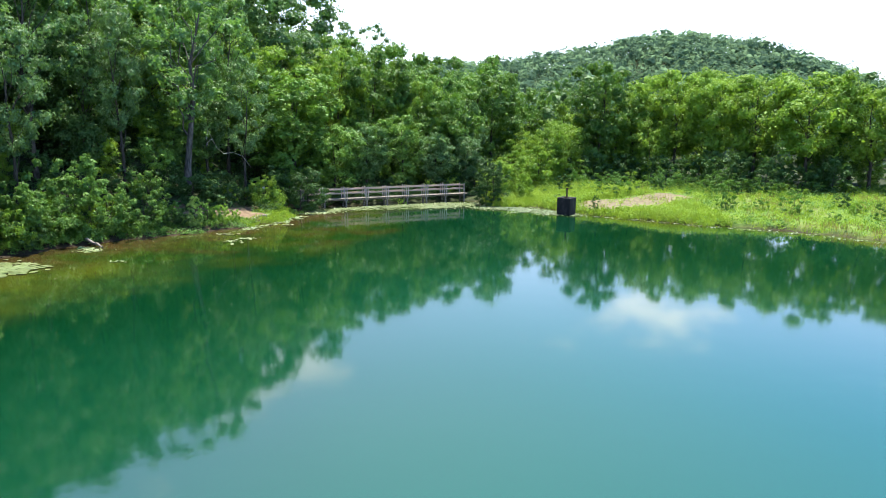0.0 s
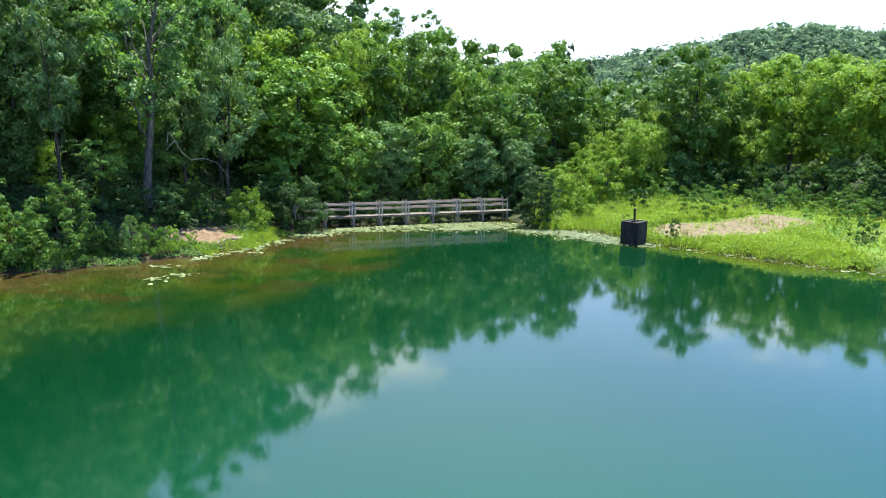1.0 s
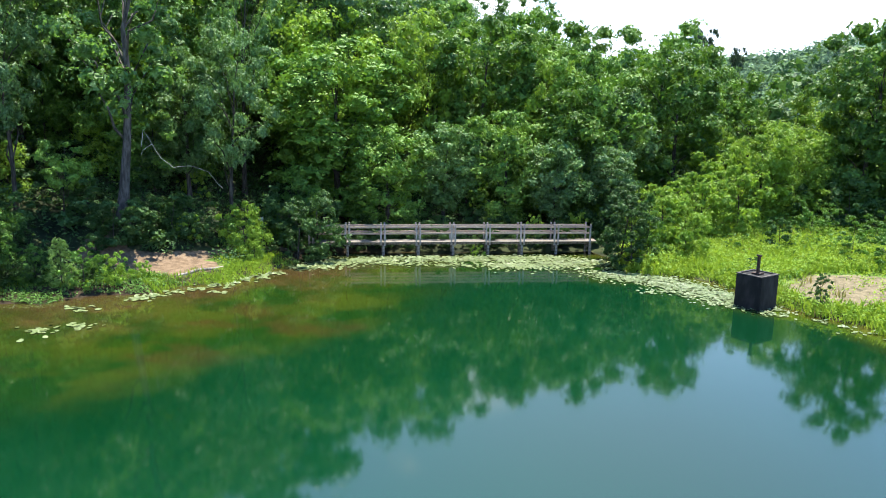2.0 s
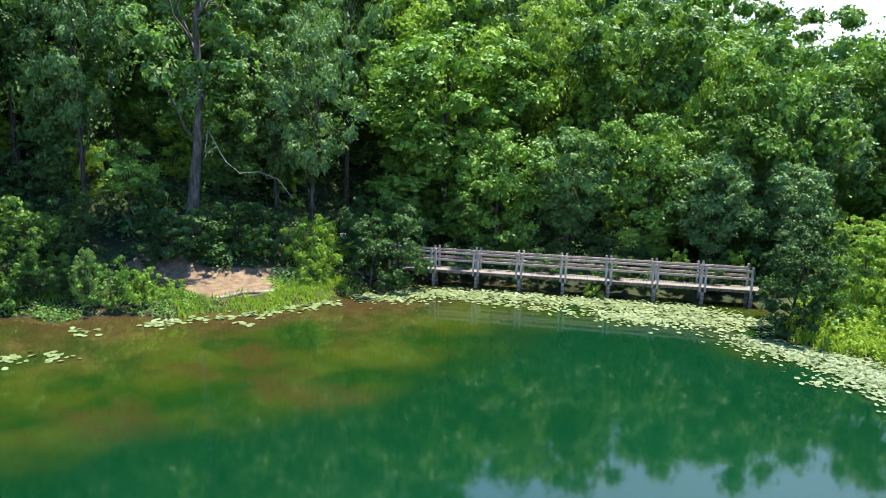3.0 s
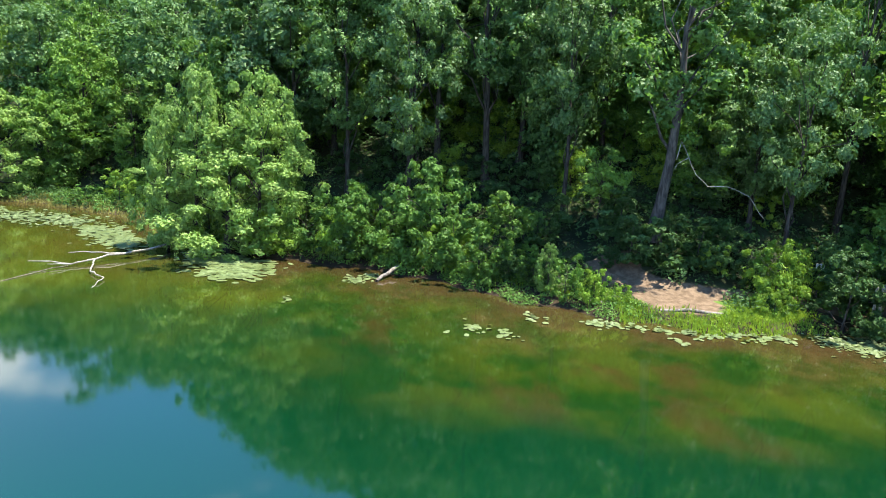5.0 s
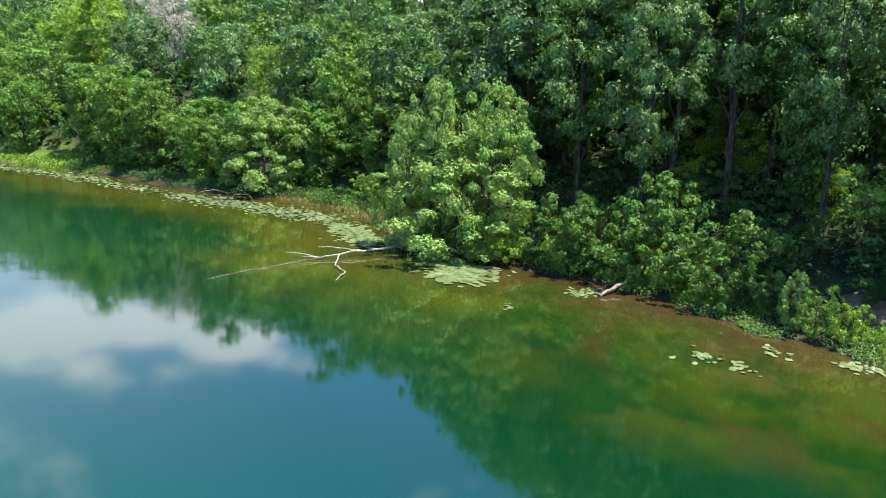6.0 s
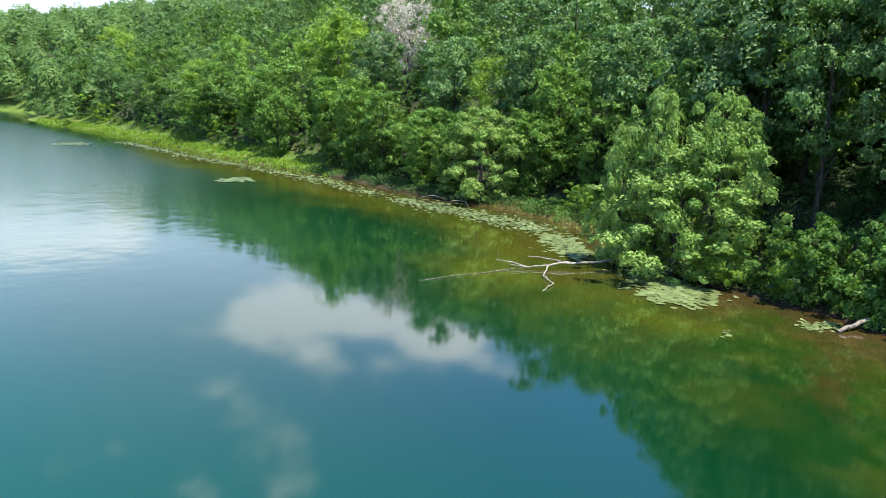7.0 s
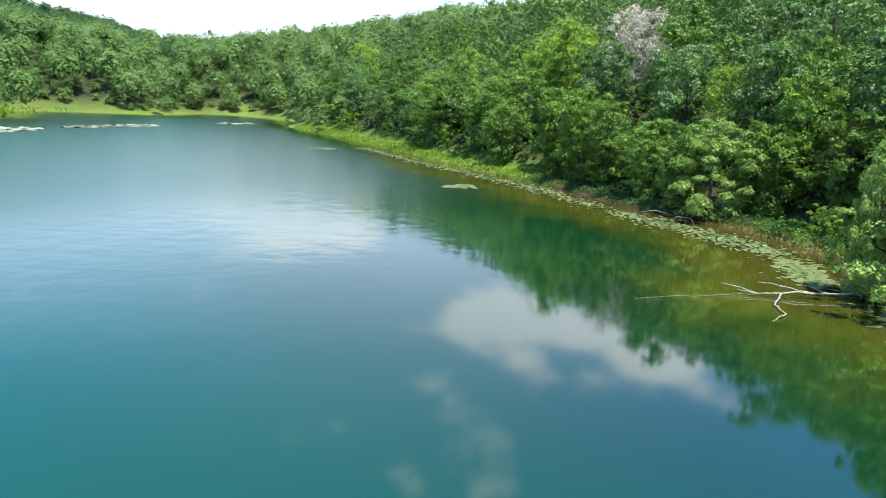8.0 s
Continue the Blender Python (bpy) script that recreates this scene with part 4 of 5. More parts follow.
def clear_of_stems(a, b):
    """Not close before the bare trunks, as seen from the pond."""
    ok = np.ones(np.shape(a), bool)
    for x, y in STEMS:
        ok &= near_line(a, b, [(x, y), (x + 9, y - 4.5)]) > 2.6
    return ok


for x, y, high, kind in ((-36.6, 77.5, 18, "maple"), (-43, 82, 20, "locust"), (-28, 88, 17, "maple"), (-33.5, 81.5, 18, "oak"), (-45, 79, 20, "maple"), (-41, 86, 20, "oak"), (-46, 50.5, 16, "maple"), (-53.5, 51, 18, "locust"), (-48, 66, 19, "maple"), (-37.5, 50.5, 17, "stem2"), (-31.0, 78.5, 17, "maple"), (-20.6, 76.0, 8, "oak2"), (-17.6, 77.0, 7, "oak2")):
    if clear_of_stems(x, y):
        plant(kind, x, y, high, 0.9)

# dark-leaved bushes standing for the shaded slope behind the landing
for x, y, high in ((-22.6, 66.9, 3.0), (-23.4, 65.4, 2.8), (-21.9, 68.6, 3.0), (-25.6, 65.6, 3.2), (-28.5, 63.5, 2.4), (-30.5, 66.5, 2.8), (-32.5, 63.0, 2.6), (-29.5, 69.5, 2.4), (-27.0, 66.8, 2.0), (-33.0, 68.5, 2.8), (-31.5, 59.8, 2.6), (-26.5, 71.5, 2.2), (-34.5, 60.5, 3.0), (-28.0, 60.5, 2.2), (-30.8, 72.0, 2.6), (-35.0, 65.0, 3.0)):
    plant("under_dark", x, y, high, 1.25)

for x, y, high in ((-33, 72.8, 10.5), (-28.5, 78.8, 10.5), (-36.8, 67.2, 10.5), (-31.5, 84.5, 12), (-27.0, 71.0, 7.5)):
    plant("bank_maple", x, y, high, 1.1)

# bright-leaved trees added; their colour stands for sunlit patches behind the trunks
for x, y, high in ((-37.6, 62.0, 4.6), (-34.0, 66.4, 5.2), (-41.6, 60.0, 5.5), (-36.4, 58.0, 3.6), (-43.0, 55.5, 5.0), (-30.8, 64.6, 3.8), (-29.0, 69.6, 4.6), (-45.0, 63.0, 6.0)):
    plant("bank_locust", x, y, high, 1.0)

# two more bright trees added to lighten the dark gap
for x, y, high in ((-28.6, 73.2, 12), (-31.8, 77.6, 15)):
    plant("locust", x, y, high, 0.9)

# young trees under the tall ones
for i, (x, y) in enumerate(scatter(1500, -62, 2, 38, 112, 4.4, lambda a, b, d: (d > np.where(b > 54, 11, 7)) & (d < 24) & (near_line(a, b, LANDING) > 7) & clear_of_stems(a, b) & ~den(a, b, d) & ~(hollow(a, b, d) & (d < 15)), 15)):
    plant(("wood_oak", "bank_oak", "wood_oak", "bank_maple", "wood_maple")[i % 5], x, y, random.uniform(3.5, 7.5), random.uniform(0.9, 1.3))


def far_woods(name, places, seed, leaf, clumps, per, size, label, tall=(12, 18), wide=(0.85, 1.2), sink=1.4):
    """Many trees in one mesh: lumpy crowns with a shaded core."""
    g = np.random.default_rng(seed)
    p = np.array(places)
    z = land(p[:, 0], p[:, 1]) - sink
    models = []
    for s in range(5):
        if not clumps:
            models.append(dome_arrays(seed * 10 + s, 16, 10.5, per, size))
            continue
        (v, f), _ = crown_arrays(seed * 10 + s, 16, 10.5, 0.0, clumps, per, size, ragged=0.3, swell=0.9, puff=0.18, core=0.8, filling=16, chunk=0.72)
        models.append((v, f))
    pieces = []
    for k, (x, y) in enumerate(p):
        v, f = models[g.integers(5)]
        h, w, a = g.uniform(*tall) / 16, g.uniform(*wide), g.uniform(0, 2 * np.pi)
        c, s = np.cos(a) * w * h, np.sin(a) * w * h
        pieces.append((np.column_stack([x + v[:, 0] * c - v[:, 1] * s, y + v[:, 0] * s + v[:, 1] * c, z[k] + v[:, 2] * h]), f))
    ob = new(name, mesh_from(name, *joined(pieces), leaf))
    return tagged(ob, label, "woods", kind="stuff")


far_woods("slope_woods_dark", behind[0::3], 16, LEAF_OAK, 22, 100, 0.40, "dark green woods on the slope behind the bank")
far_woods("slope_woods_green", behind[1::3], 17, LEAF_MAPLE, 22, 100, 0.40, "mid-green woods on the slope behind the bank")
far_woods("slope_woods_bright", behind[2::3], 18, LEAF_FAR, 22, 100, 0.40, "sunlit green woods on the slope behind the bank")
far_woods("far_woods_west", scatter(16000, -420, -60, -420, 260, 7.4, lambda a, b, d: (d > 60) & (d < 195) & (b < 120) & ((b < 10) | (d < 130)) & (b > -330), 9), 10, LEAF_FAR, 0, 600, 0.52, "dense green woods covering the long slope above the pond", (11, 19), (0.78, 1.12))
far_woods("far_woods_south", scatter(9000, -380, 40, -460, -145, 8.6, lambda a, b, d: (d > np.where(a < -98, 3.5, 10)) & ((b < -145) | (a > -50)) & (d < 95), 11) + [(-50, -166), (-44, -158), (-58, -172), (-40, -150), (-36, -144)], 12, LEAF_FAR, 0, 800, 0.55, "sunlit green woods beyond the far end of the pond", (10, 17), (0.85, 1.2))
far_woods("far_thicket", scatter(14000, -190, 40, -280, -110, 5.0, lambda a, b, d: (d > np.where(a < -98, 1.5, 7)) & (d < 48) & ((b < -135) | (d < 16)), 52), 19, LEAF_FAR, 0, 260, 1.0, "green thicket along the far shore", (3.5, 7), (1.0, 1.4), 0.6)
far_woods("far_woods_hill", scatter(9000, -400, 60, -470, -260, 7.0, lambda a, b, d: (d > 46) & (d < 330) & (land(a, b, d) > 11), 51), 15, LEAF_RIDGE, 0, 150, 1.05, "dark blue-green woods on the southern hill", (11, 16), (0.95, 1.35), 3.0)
far_woods("far_woods_north", scatter(20000, -240, 290, 270, 428, 5.8, lambda a, b, d: (land(a, b, d) > 8), 13) + scatter(2000, -60, 200, 135, 190, 7.0, lambda a, b, d: d > 55, 43), 14, LEAF_HAZY_HILL, 0, 130, 1.05, "woods on the round hill, distance haze put into their blue-green", (10.0, 15.0), (1.05, 1.45), 3.4)

# ---- footbridge ----
BRIDGE_A, BRIDGE_B = Vector((-12.73, 75.14, 0)), Vector((2.52, 82.80, 0))
along = (BRIDGE_B - BRIDGE_A).normalized()
BAY = (BRIDGE_B - BRIDGE_A).length / 7
bridge = thing("footbridge", Matrix.Translation(BRIDGE_A) @ pose(0, 0, 0, 0, 0, math.degrees(math.atan2(along.y, along.x))), "weathered grey timber footbridge with post-and-board railings over lily pads", "bridge")
DECK, TOP, WIDE = 0.95, 2.12, 0.92
rail_mesh = board_mesh("rail", (BAY - 0.02, 0.045, 0.125), BOARDS)
post_mesh = board_mesh("post", (0.11, 0.10, 1.46), POSTS, 0.012)
pile_mesh = board_mesh("pile", (0.17, 0.17, 1.9), PILES, 0.02)
joist_mesh = board_mesh("joist", (BAY - 0.01, 0.06, 0.18), PILES)
plank_mesh = board_mesh("plank", (0.142, WIDE + 0.16, 0.045), PLANKS)
beam_mesh = board_mesh("cross_beam", (0.14, WIDE + 0.1, 0.18), PILES)


def put(name, me, x, y, z, turn=(0, 0, 0)):
    ob = part(name, me, None, bridge)
    ob.matrix_basis = pose(x, y, z, *turn)
    return ob


for i in range(-1, 8):
    x = i * BAY
    put("cross_beam", beam_mesh, x, WIDE / 2, DECK - 0.36)
    for y in (0.0, WIDE):
        put("support_post", pile_mesh, x + random.uniform(-0.02, 0.02), y, DECK - 0.28 - 0.95, (random.uniform(-1, 1), random.uniform(-1.5, 1.5), 0))
        side = -0.09 if y == 0 else 0.09
        for dx in ((-0.13, 0.13) if 0 <= i < 7 or i == -1 else (0.0,)):
            put("post", post_mesh, x + dx, y + side, TOP - 0.71 + random.uniform(-0.02, 0.02), (random.uniform(-0.8, 0.8), random.uniform(-0.8, 0.8), 0))
    if i < 7:
        for y in (0.0, WIDE):
            put("joist", joist_mesh, x + BAY / 2, y + (0.24 if y == 0 else -0.24), DECK - 0.16)
            for h in (0.56, 0.99):
                put("rail", rail_mesh, x + BAY / 2, y, DECK + h, (0, random.uniform(-0.35, 0.35), random.uniform(-0.2, 0.2)))
n = int((8 * BAY + 0.75) / 0.15)
for i in range(n):
    put("plank", plank_mesh, -BAY - 0.1 + i * 0.15, WIDE / 2 + random.uniform(-0.012, 0.012), DECK - 0.045 + random.uniform(-0.003, 0.003))

# ---- concrete outlet box ----
outlet = thing("outlet_box", pose(12.85, 72.0, 0, 0, 0, -35), "dark stained concrete outlet box with an iron valve stem", "outlet box")
bm = bmesh.new()
box(bm, (0, 0, 0.35), (1.42, 1.55, 2.7))
bmesh.ops.bevel(bm, geom=bm.edges[:], offset=0.03, segments=2, affect="EDGES")
part("body", bm, CONCRETE, outlet, "dark stained concrete")
bm = bmesh.new()
for c, s in (((0, -0.72, 1.735), (1.46, 0.11, 0.05)), ((0, 0.72, 1.735), (1.46, 0.11, 0.05)), ((-0.675, 0, 1.735), (0.11, 1.33, 0.05)), ((0.675, 0, 1.735), (0.11, 1.33, 0.05))):
    box(bm, c, s)
part("rim", bm, RIM, outlet, "pale worn concrete rim")
v, f = tube_arrays([(0, 0, 1.6), (0, 0, 2.66)], [0.085, 0.085], 10)
valve_stem = part("valve_stem", mesh_from("valve_stem", v, f, IRON, True), None, outlet, "dark iron stem")
bm = bmesh.new()
box(bm, (0, 0, 2.68), (0.28, 0.11, 0.08))
bmesh.ops.bevel(bm, geom=bm.edges[:], offset=0.02, segments=1, affect="EDGES")
part("stem_head", bm, IRON, valve_stem)
bm = bmesh.new()
box(bm, (0, 0, 1.74), (0.42, 0.42, 0.08))
part("stem_plate", bm, IRON, valve_stem)

# ---- lily pads ----
def lily_stuff(name, seed, spots, label, size=(0.085, 0.2), material=LILY):
    """Notched round pads, flat or a little tilted, on the water round the spots (x, y, reach, count)."""
    g = np.random.default_rng(seed)
    cs = []
    for x, y, reach, count in spots:
        a, r = g.uniform(0, 2 * np.pi, count), reach * 0.62 * np.abs(g.normal(size=count))
        cs.append(np.column_stack([x + r * np.cos(a) * 1.1, y + r * np.sin(a) * 0.8]))
    c = np.concatenate(cs)
    d = from_shore(c[:, 0], c[:, 1])
    c = c[(d < 0.1) & ((c[:, 0] + 12.73) * 0.449 - (c[:, 1] - 75.14) * 0.894 > 0.25)]
    n = len(c)
    rad, turn = g.uniform(*size, n), g.uniform(0, 2 * np.pi, n)
    ang = np.linspace(0.25, 2 * np.pi - 0.25, 8)[None] + turn[:, None]
    rr = rad[:, None] * (0.9 + 0.2 * g.random((n, 8)))
    tilt, tdir = np.abs(g.normal(0, 0.28 if size[1] < 0.3 else 0.12, n)), g.uniform(0, 2 * np.pi, n)
    z = 0.02 + 0.03 * g.random(n)[:, None] + rr * np.maximum(tilt[:, None] * np.cos(ang - tdir[:, None]), -0.03)
    v = np.stack([c[:, :1] + rr * np.cos(ang), c[:, 1:] + rr * np.sin(ang), z], -1).reshape(-1, 3)
    ob = new(name, mesh_from(name, v, np.arange(n * 8).reshape(n, 8), material))
    return tagged(ob, label, "lily pads", kind="stuff")


def strew(points, step, reach, count):
    """Spots along a broken line."""
    out = []
    for a, b in zip(points[:-1], points[1:]):
        a, b = np.array(a), np.array(b)
        for s in np.arange(0, 1, step / max(np.hypot(*(b - a)), step)):
            x, y = a + (b - a) * s
            out.append((x, y, reach, count))
    return out


lily_stuff("lily_pads_bridge", 1, strew([(-13.2, 70.6), (-11.6, 73.6), (-8.0, 75.8), (-3.5, 78.0), (1.5, 80.5)], 1.2, 1.5, 230)
           + strew([(-2.0, 76.2), (1.5, 78.4), (3.6, 80.0)], 1.2, 1.8, 280) + strew([(-9.5, 73.6), (-4.0, 75.2)], 1.4, 0.8, 40), "crowded pale green lily pads before the footbridge", (0.06, 0.125))
lily_stuff("lily_pads_box", 2, strew([(4.8, 76.4), (8.0, 75.7), (11.0, 73.6), (12.6, 71.8)], 1.0, 1.6, 520) + [(7.6, 72.8, 0.8, 26), (8.6, 73.2, 0.6, 18), (13.6, 70.6, 0.9, 40)] + strew([(14.5, 71.0), (19, 68), (24, 64.5), (31, 60.6), (36, 56)], 1.3, 0.9, 14), "pale lily pads floating along the grassy bank", (0.055, 0.115))
lily_stuff("lily_pads_bank", 3, strew([(-15.2, 64.4), (-13.9, 68.5)], 1.0, 0.9, 40) + strew([(-17.0, 60.4), (-15.6, 63.4)], 1.0, 0.7, 18)
           + [(-16.6, 54.6, 0.9, 26), (-15.6, 55.6, 0.7, 18), (-18.2, 57.8, 0.8, 24), (-14.2, 63.2, 0.5, 10), (-16.5, 60.5, 0.5, 12), (-25.7, 50.2, 0.9, 60), (-26.6, 51.0, 0.7, 40), (-22.0, 46.4, 0.6, 12)], "scattered lily pads near the muddy bank", (0.08, 0.17))
lily_stuff("lily_pads_cove", 4, strew([(-31, 41.2), (-28.6, 44.6)], 0.8, 1.7, 110) + strew([(-27.5, 42.2), (-26.2, 44.6)], 1.0, 1.1, 50) + strew([(-35.5, 36.4), (-38.5, 34.8), (-42, 32.6)], 1.0, 1.6, 70), "bed of green lily pads beside the fallen branch", (0.14, 0.3))
lily_stuff("lily_pads_west", 5, strew([(-44.2, 31.2), (-47.1, 25.6), (-50.1, 18.8), (-52.6, 13.5)], 1.0, 2.1, 95) + strew([(-53.6, 11), (-61.4, -3), (-65.4, -14), (-71.4, -30), (-85, -62)], 1.6, 2.0, 40), "strip of lily pads along the wooded bank", (0.10, 0.24))
lily_stuff("lily_pads_far", 6, strew([(-22, -97), (-40, -114)], 2.0, 2.4, 200) + strew([(-52, -120), (-76, -133)], 2.5, 2.2, 90) + [(-110, -150, 5, 80)], "floating lily mats at the far end of the pond, sky sheen put into their pale colour", (0.5, 1.1), SHEEN_MAT)
lily_stuff("lily_pads_open", 7, [(-73.5, -60, 2.2, 420), (-53, -8, 1.8, 120)], "small rafts of lily pads off the wooded bank", (0.25, 0.5))

# ---- grass and weeds ----
def blades(name, seed, places, high, material, label, per=5, wide=0.10):
    """Tufts of pointed bent blades at the places."""
    g = np.random.default_rng(seed)
    p = np.repeat(np.array(places), per, axis=0)
    p = p + g.normal(0, 0.14, p.shape)
    n = len(p)
    z = land(p[:, 0], p[:, 1])
    h = g.uniform(*high, n)
    a = g.uniform(0, 2 * np.pi, n)
    out = np.stack([np.cos(a), np.sin(a)], 1)
    side = np.stack([-np.sin(a), np.cos(a)], 1) * wide * (0.6 + 0.8 * g.random((n, 1))) * 0.5
    bend = g.uniform(0.15, 0.6, n)[:, None]
    v = np.empty((n, 4, 3))
    v[:, 0, :2], v[:, 0, 2] = p - side, z - 0.05
    v[:, 1, :2], v[:, 1, 2] = p + side, z - 0.05
    v[:, 2, :2], v[:, 2, 2] = p + side * 0.9 + out * bend * h[:, None] * 0.4, z + h * 0.62
    v[:, 3, :2], v[:, 3, 2] = p + out * bend * h[:, None], z + h
    ob = new(name, mesh_from(name, v.reshape(-1, 3), np.arange(n * 4).reshape(n, 4), material))
    return tagged(ob, label, "grass", kind="stuff")


def random_places(n, x0, x1, y0, y1, keep, seed):
    g = np.random.default_rng(seed)
    px, py = g.uniform(x0, x1, n), g.uniform(y0, y1, n)
    ok = keep(px, py, from_shore(px, py))
    return np.column_stack([px[ok], py[ok]])


bare = lambda a, b: near_line(a, b, BARE_SLOPE) < 3.0
def weeds(name, seed, places, material, label, per=12, reach=0.45, size=0.2, high=(0.3, 1.0)):
    """Low leafy weeds: small loose leaf clumps of uneven height."""
    g = np.random.default_rng(seed)
    p = np.array(places)
    lump = 0.5 + 0.5 * np.sin(p[:, 0] * 0.9 + 1.7 * np.sin(p[:, 1] * 0.45)) * np.cos(p[:, 1] * 0.8 + p[:, 0] * 0.31)
    h = high[0] + (high[1] - high[0]) * np.clip(0.65 * lump + 0.35 * g.random(len(p)), 0, 1)
    which = np.repeat(np.arange(len(p)), per)
    d = g.normal(size=(len(which), 3))
    d[:, 2] = np.abs(d[:, 2])
    d /= np.linalg.norm(d, axis=1, keepdims=True)
    spots = np.column_stack([p, land(p[:, 0], p[:, 1])])[which] + d * np.column_stack([0 * h + reach, 0 * h + reach, h])[which] * (0.4 + 0.6 * g.random((len(which), 1)))
    face = d * 0.6 + np.array([0, 0, 0.5]) + 0.5 * g.normal(size=d.shape)
    ob = new(name, mesh_from(name, *leaf_arrays(spots, face, size * (0.6 + 0.9 * g.random(len(which))), g, 0.5), material))
    return tagged(ob, label, "grass", kind="stuff")


weeds("meadow_weeds", 31, random_places(11000, 2, 70, 40, 106, lambda a, b, d: (d > 0.2) & (meadow(a, b) > 0.3) & ~(bare(a, b) & (np.sin(a * 5.1 + b * 3.7) < 0.5)), 31), GRASS, "leafy yellow-green weeds covering the open bank", 15, 0.45, 0.15, (0.15, 0.85))
weeds("tall_meadow_weeds", 42, random_places(9000, 3, 27, 62, 92, lambda a, b, d: (d > 0.0) & (d < 13) & (meadow(a, b) > 0.3) & (near_line(a, b, BARE_SLOPE) > 3.4), 42), GRASS, "rank lime-green weeds crowding down to the water", 14, 0.42, 0.16, (0.3, 1.2))
blades("tall_meadow_grass", 46, random_places(15000, 3, 27, 62, 92, lambda a, b, d: (d > -0.1) & (d < 13) & (meadow(a, b) > 0.3) & (near_line(a, b, BARE_SLOPE) > 3.4), 46), (0.2, 0.6), GRASS, "lime-green grass crowding down to the water", 4, 0.05)
weeds("meadow_weed_patches", 32, random_places(7500, 2, 70, 40, 106, lambda a, b, d: (d > 0.4) & (meadow(a, b) > 0.2) & (np.sin(a * 0.5) + np.cos(b * 0.7 + a * 0.2) > 0.5) & ~bare(a, b), 32), LEAF_SHRUB, "darker green weed patches in the meadow", 12, 0.5, 0.22, (0.4, 1.2))
blades("meadow_grass", 1, random_places(9000, 2, 70, 40, 106, lambda a, b, d: (d > 0.1) & (meadow(a, b) > 0.3) & ~bare(a, b), 21), (0.2, 0.55), GRASS, "bright green meadow grass", 4, 0.055)
blades("dry_meadow_grass", 2, random_places(11000, 12, 70, 40, 100, lambda a, b, d: (d > 0.0) & (meadow(a, b) > 0.3) & ((np.sin(a * 0.6 + 1.3 * np.sin(b * 0.4)) > 0.1) & ((near_line(a, b, BARE_SLOPE) > 3.4) | (np.sin(b * 4.5 + a * 1.2) > 0.45))), 22), (0.12, 0.5), DRY_GRASS, "straw-coloured dry grass among the green", 4, 0.055)
blades("landing_grass", 3, random_places(4200, -22, -13, 60, 73, lambda a, b, d: (d > -0.15) & (d < 4.2) & (near_line(a, b, LANDING) > 1.7) & (near_line(a, b, PATH) > 0.8) & (np.hypot(a + 16.5, b - 66.5) < 4.6), 23), (0.10, 0.30), GRASS, "bright green grass beside the bare landing", 6, 0.05)
weeds("landing_weeds", 33, random_places(900, -24, -13, 58, 73, lambda a, b, d: (d > 0.1) & (d < 4.2) & (near_line(a, b, LANDING) > 1.35) & (near_line(a, b, PATH) > 0.8) & (np.hypot(a + 16.5, b - 67.0) < 4.8), 36), GRASS, "bright green weeds beside the bare landing", 16, 0.35, 0.11, (0.12, 0.5))
blades("bank_grass", 4, random_places(5000, -46, -14, 36, 66, lambda a, b, d: (d > 0.9) & (d < 2.0), 24), (0.10, 0.32), GRASS, "tufts of grass along the muddy bank", 4, 0.05)
blades("west_strip_grass", 5, random_places(20000, -130, -52, -130, 16, lambda a, b, d: (d > -0.6) & (d < 6.5 - 0.02 * (b + 20)) & (b < -2), 25), (0.25, 0.6), GRASS, "yellow-green reeds and grass along the far bank", 5, 0.14)
weeds("west_strip_weeds", 35, random_places(14000, -130, -52, -130, 16, lambda a, b, d: (d > -0.3) & (d < 6.5 - 0.02 * (b + 20)) & (b < -2), 35), GRASS, "low yellow-green weeds along the far bank", 10, 0.5, 0.26, (0.2, 0.7))
blades("far_meadow_grass", 6, random_places(15000, -165, -40, -260, -150, lambda a, b, d: (d > -0.5) & (d < 7) & (a > -84), 26), (0.5, 1.2), GRASS, "marsh grass at the far end of the pond", 4, 0.4)
weeds("bank_herbs", 43, random_places(9000, -46, -16, 40, 65, lambda a, b, d: (d > 0.35) & (d < 3.0) & (near_line(a, b, LANDING) > 1.5) & (b < 57), 43), LEAF_SHRUB, "leafy green weeds hanging over the muddy bank", 12, 0.4, 0.17, (0.2, 0.9))
weeds("woodland_herbs", 41, random_places(16000, -62, 4, 30, 104, lambda a, b, d: (d > 2.0) & (d < 24) & (near_line(a, b, LANDING) > 1.3) & (near_line(a, b, PATH) > 0.8), 41), LEAF_SHADED, "rank green herbs and seedlings under the trees", 13, 0.7, 0.22, (0.3, 1.5))
# dark herbs stand for the shade strip under the overhanging trees
weeds("dark_bank_herbs", 44, random_places(9000, -84, -50, -8, 30, lambda a, b, d: (d > 0.3) & (d < 4.5), 44), LEAF_SHADED, "rank herbs at the foot of the bank trees, shade put into their dark leaves", 12, 0.5, 0.22, (0.3, 1.1))
weeds("shore_herbs", 45, random_places(2600, -26, -15, 54, 64, lambda a, b, d: (d > 0.2) & (d < 3.2) & (near_line(a, b, LANDING) > 1.5), 45), LEAF_SHRUB, "low green herbs on the muddy shore", 9, 0.3, 0.13, (0.08, 0.5))
weeds("bank_weeds", 37, random_places(3000, -58, -38, 26, 42, lambda a, b, d: (d > 0.4) & (d < 6), 38), LEAF_SHRUB, "green weeds on the low bank", 12, 0.4, 0.2, (0.2, 0.9))
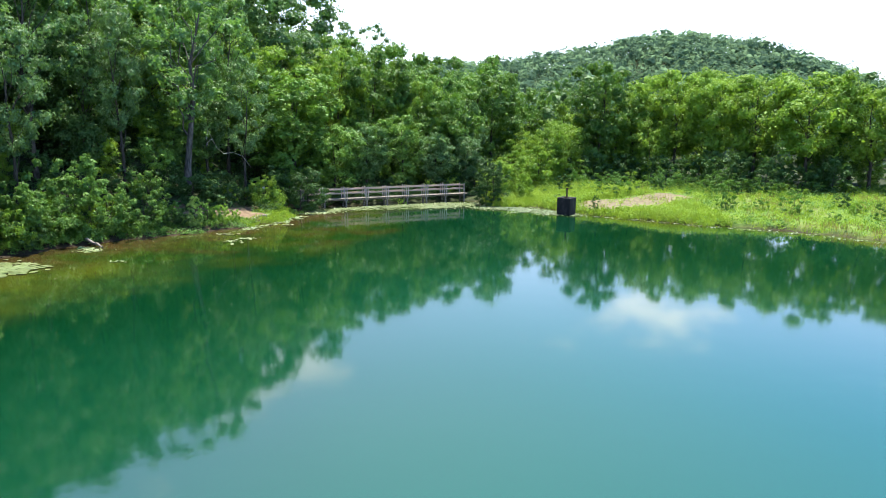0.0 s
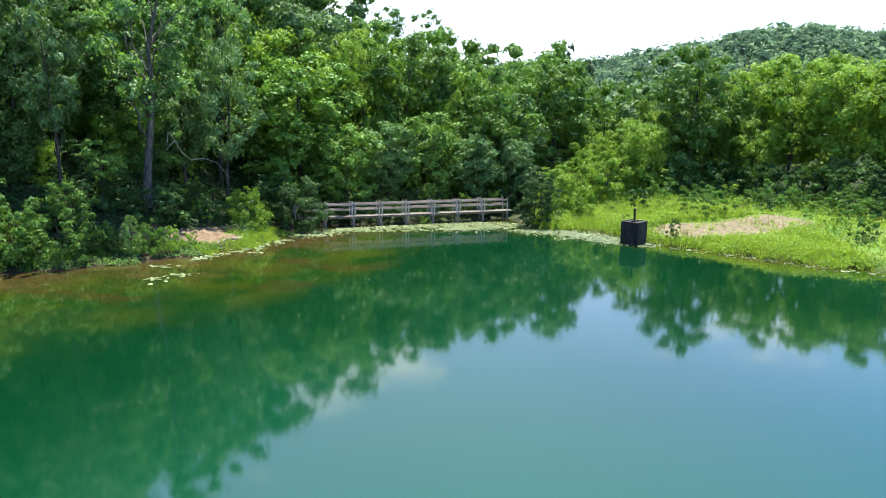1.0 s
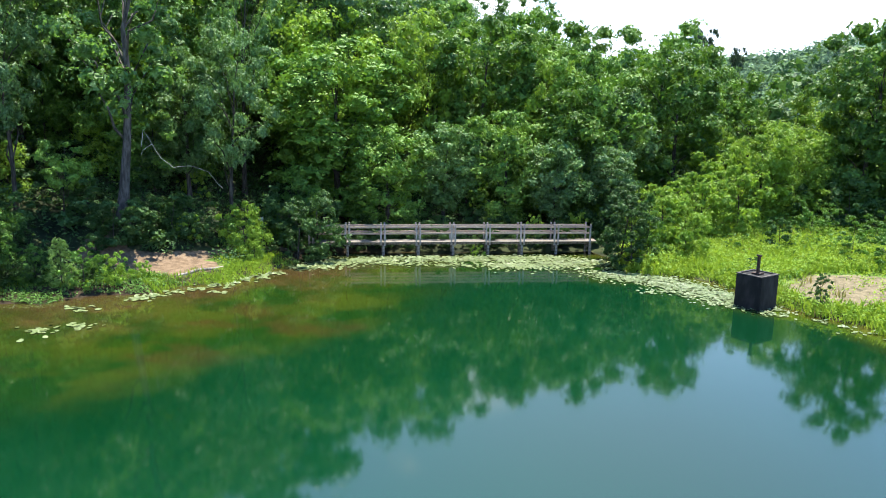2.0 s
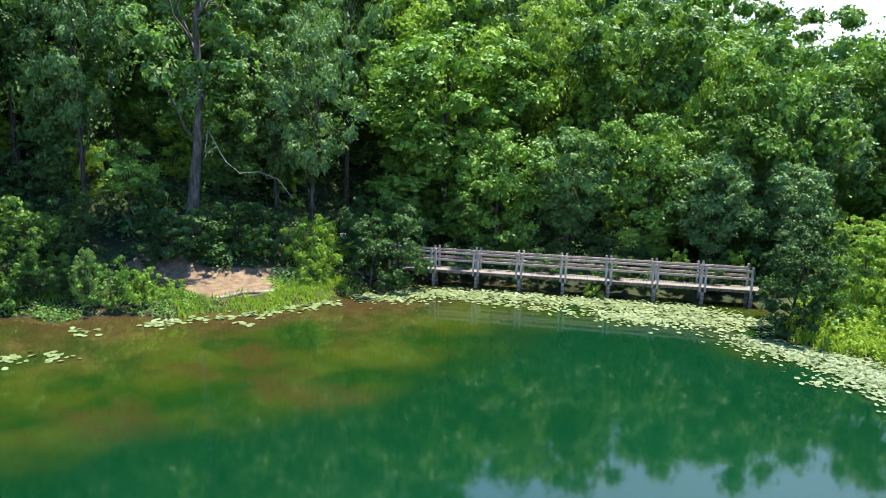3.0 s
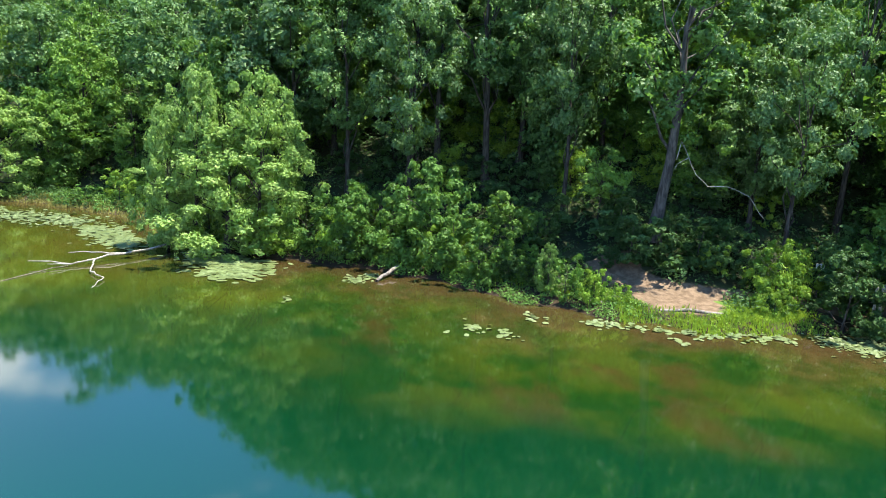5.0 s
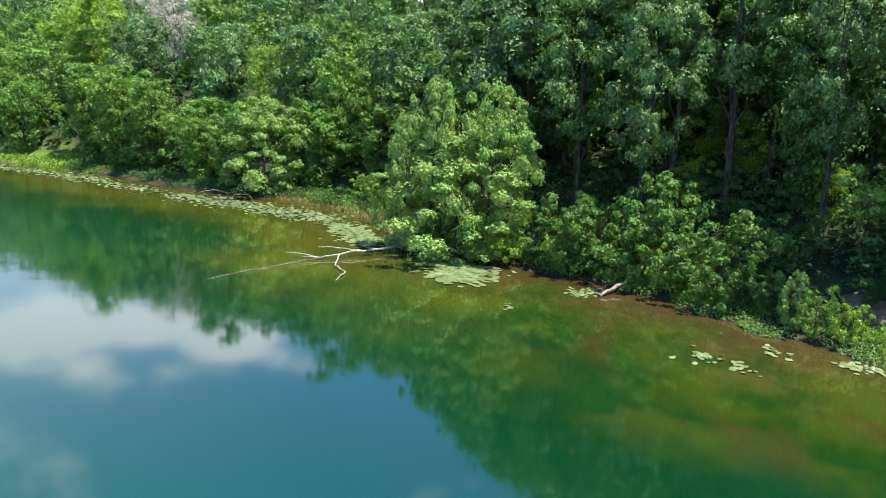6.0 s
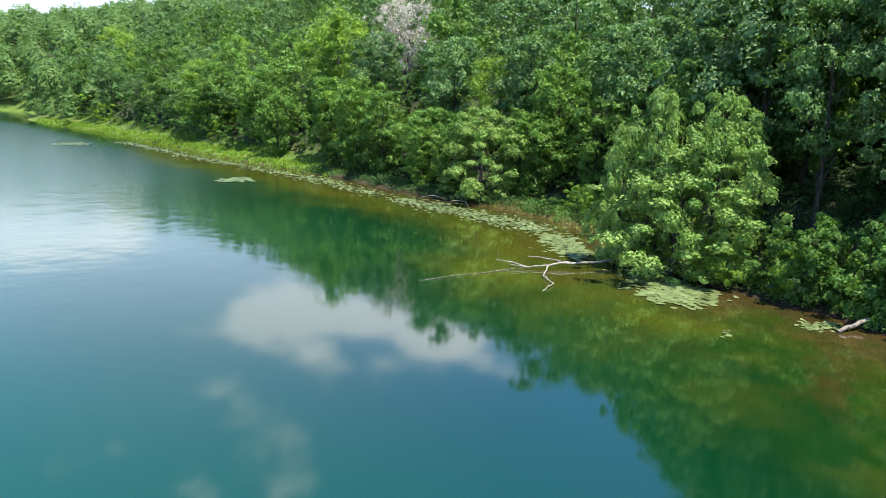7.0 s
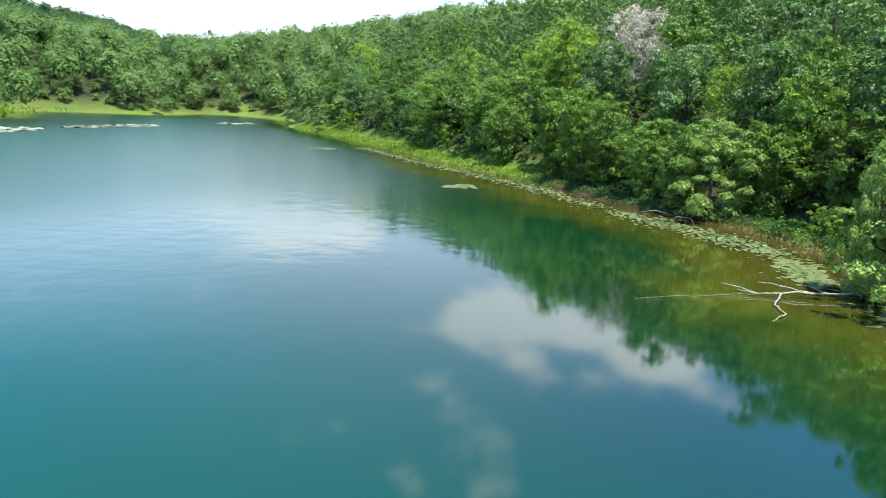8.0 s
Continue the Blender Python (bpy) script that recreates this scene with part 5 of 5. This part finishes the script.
blades("dry_bank_grass", 7, random_places(9000, -56, -38, 22, 42, lambda a, b, d: (d > -0.2) & (d < 2.4), 27), (0.12, 0.34), DRY_GRASS, "dry straw grass on the crumbling bank", 5, 0.06)

# ---- driftwood and small things ----
def branch_thing(name, label, category, limbs, material, seed):
    """limbs: name, list of places, first and last radius."""
    g = np.random.default_rng(seed)
    base = Vector(limbs[0][1][0])
    ob = thing(name, Matrix.Translation(base), label, category)
    for nm, pts, r0, r1, *own in limbs:
        path = []
        for a, b in zip(pts[:-1], pts[1:]):
            path += list(bent(np.array(a) - base, np.array(b) - base, g, 0.04, 5)[:-1])
        path.append(np.array(pts[-1]) - base)
        v, f = tube_arrays(path, np.linspace(r0, r1, len(path)), 7)
        part(nm, mesh_from(nm, v, f, own[0] if own else material, True), None, ob)
    return ob


branch_thing("fallen_branch", "bleached bare fallen branch lying in the shallow water", "branch", [
    ("stem", [(-36.0, 40.2, 0.35), (-32.6, 38.0, 0.30), (-30.2, 35.6, 0.22), (-29.3, 34.6, 0.14), (-29.4, 32.4, 0.30)], 0.085, 0.025),
    ("limb", [(-31.6, 37.0, 0.28), (-31.2, 35.2, 0.42), (-31.0, 34.0, 0.45)], 0.05, 0.02),
    ("limb", [(-30.2, 35.6, 0.22), (-27.6, 36.0, 0.10), (-26.2, 37.0, 0.12), (-24.6, 36.8, -0.02)], 0.05, 0.02),
    ("twig", [(-29.3, 34.6, 0.14), (-28.6, 33.6, 0.30)], 0.04, 0.015),
    ("sunken_stem", [(-29.4, 34.4, 0.03), (-26.0, 32.2, 0.0), (-22.6, 30.2, -0.02)], 0.024, 0.014, PILES),
], DEADWOOD, 3)
branch_thing("driftwood_log", "grey driftwood log resting on the bank", "log", [("log", [(-27.2, 52.7, 0.42), (-25.3, 51.2, 0.06)], 0.12, 0.09)], PILES, 4)
branch_thing("driftwood_twigs", "bare bent twigs standing out of the lily pads", "branch", [
    ("twig", [(-52.3, 21.4, 0.0), (-52.6, 20.9, 0.5), (-52.0, 19.8, 0.55), (-51.8, 19.4, 0.0)], 0.04, 0.025),
    ("twig", [(-55.4, 17.6, 0.1), (-54.4, 16.6, 0.5), (-53.6, 15.4, 0.25)], 0.035, 0.02),
], DEADWOOD, 5)
branch_thing("hanging_dead_branch", "bleached dead branch hanging in front of the dark woods", "branch", [
    ("stem", [(-22.35, 66.96, 7.43), (-22.26, 67.07, 8.44), (-21.65, 67.81, 6.69), (-21.21, 68.32, 6.11)], 0.024, 0.017),
    ("limb", [(-21.21, 68.32, 6.11), (-20.54, 69.07, 6.2), (-19.79, 69.86, 5.79), (-19.41, 70.25, 5.02), (-19.19, 70.47, 4.68)], 0.022, 0.012),
    ("limb", [(-21.97, 67.43, 7.56), (-22.3, 67.0, 7.2), (-22.35, 66.9, 6.9)], 0.025, 0.015),
], DEADWOOD, 6)
branch_thing("edging_log", "half-buried timber edging log at the landing", "log", [("log", [(-19.5, 61.3, 0.33), (-18.7, 63.0, 0.33)], 0.10, 0.09)], PILES, 7)
branch_thing("edging_log", "half-buried timber edging log at the landing", "log", [("log", [(-17.7, 64.0, 0.36), (-16.8, 67.1, 0.36)], 0.10, 0.09)], PILES, 8)

# a small notice beside the trail
sign_z = float(land(np.array([-19.1]), np.array([74.2]))[0])
notice = thing("trail_sign", pose(-19.1, 74.2, sign_z, 0, 0, 45), "small white trail notice on a wooden post among the trees", "sign")
part("post", board_mesh("post", (0.09, 0.09, 1.9), PILES), None, notice).matrix_basis = pose(0, 0, 0.9)
part("plate", board_mesh("plate", (0.42, 0.02, 0.3), PLATE, 0.006), None, notice, "white painted plate").matrix_basis = pose(0, -0.06, 1.65)
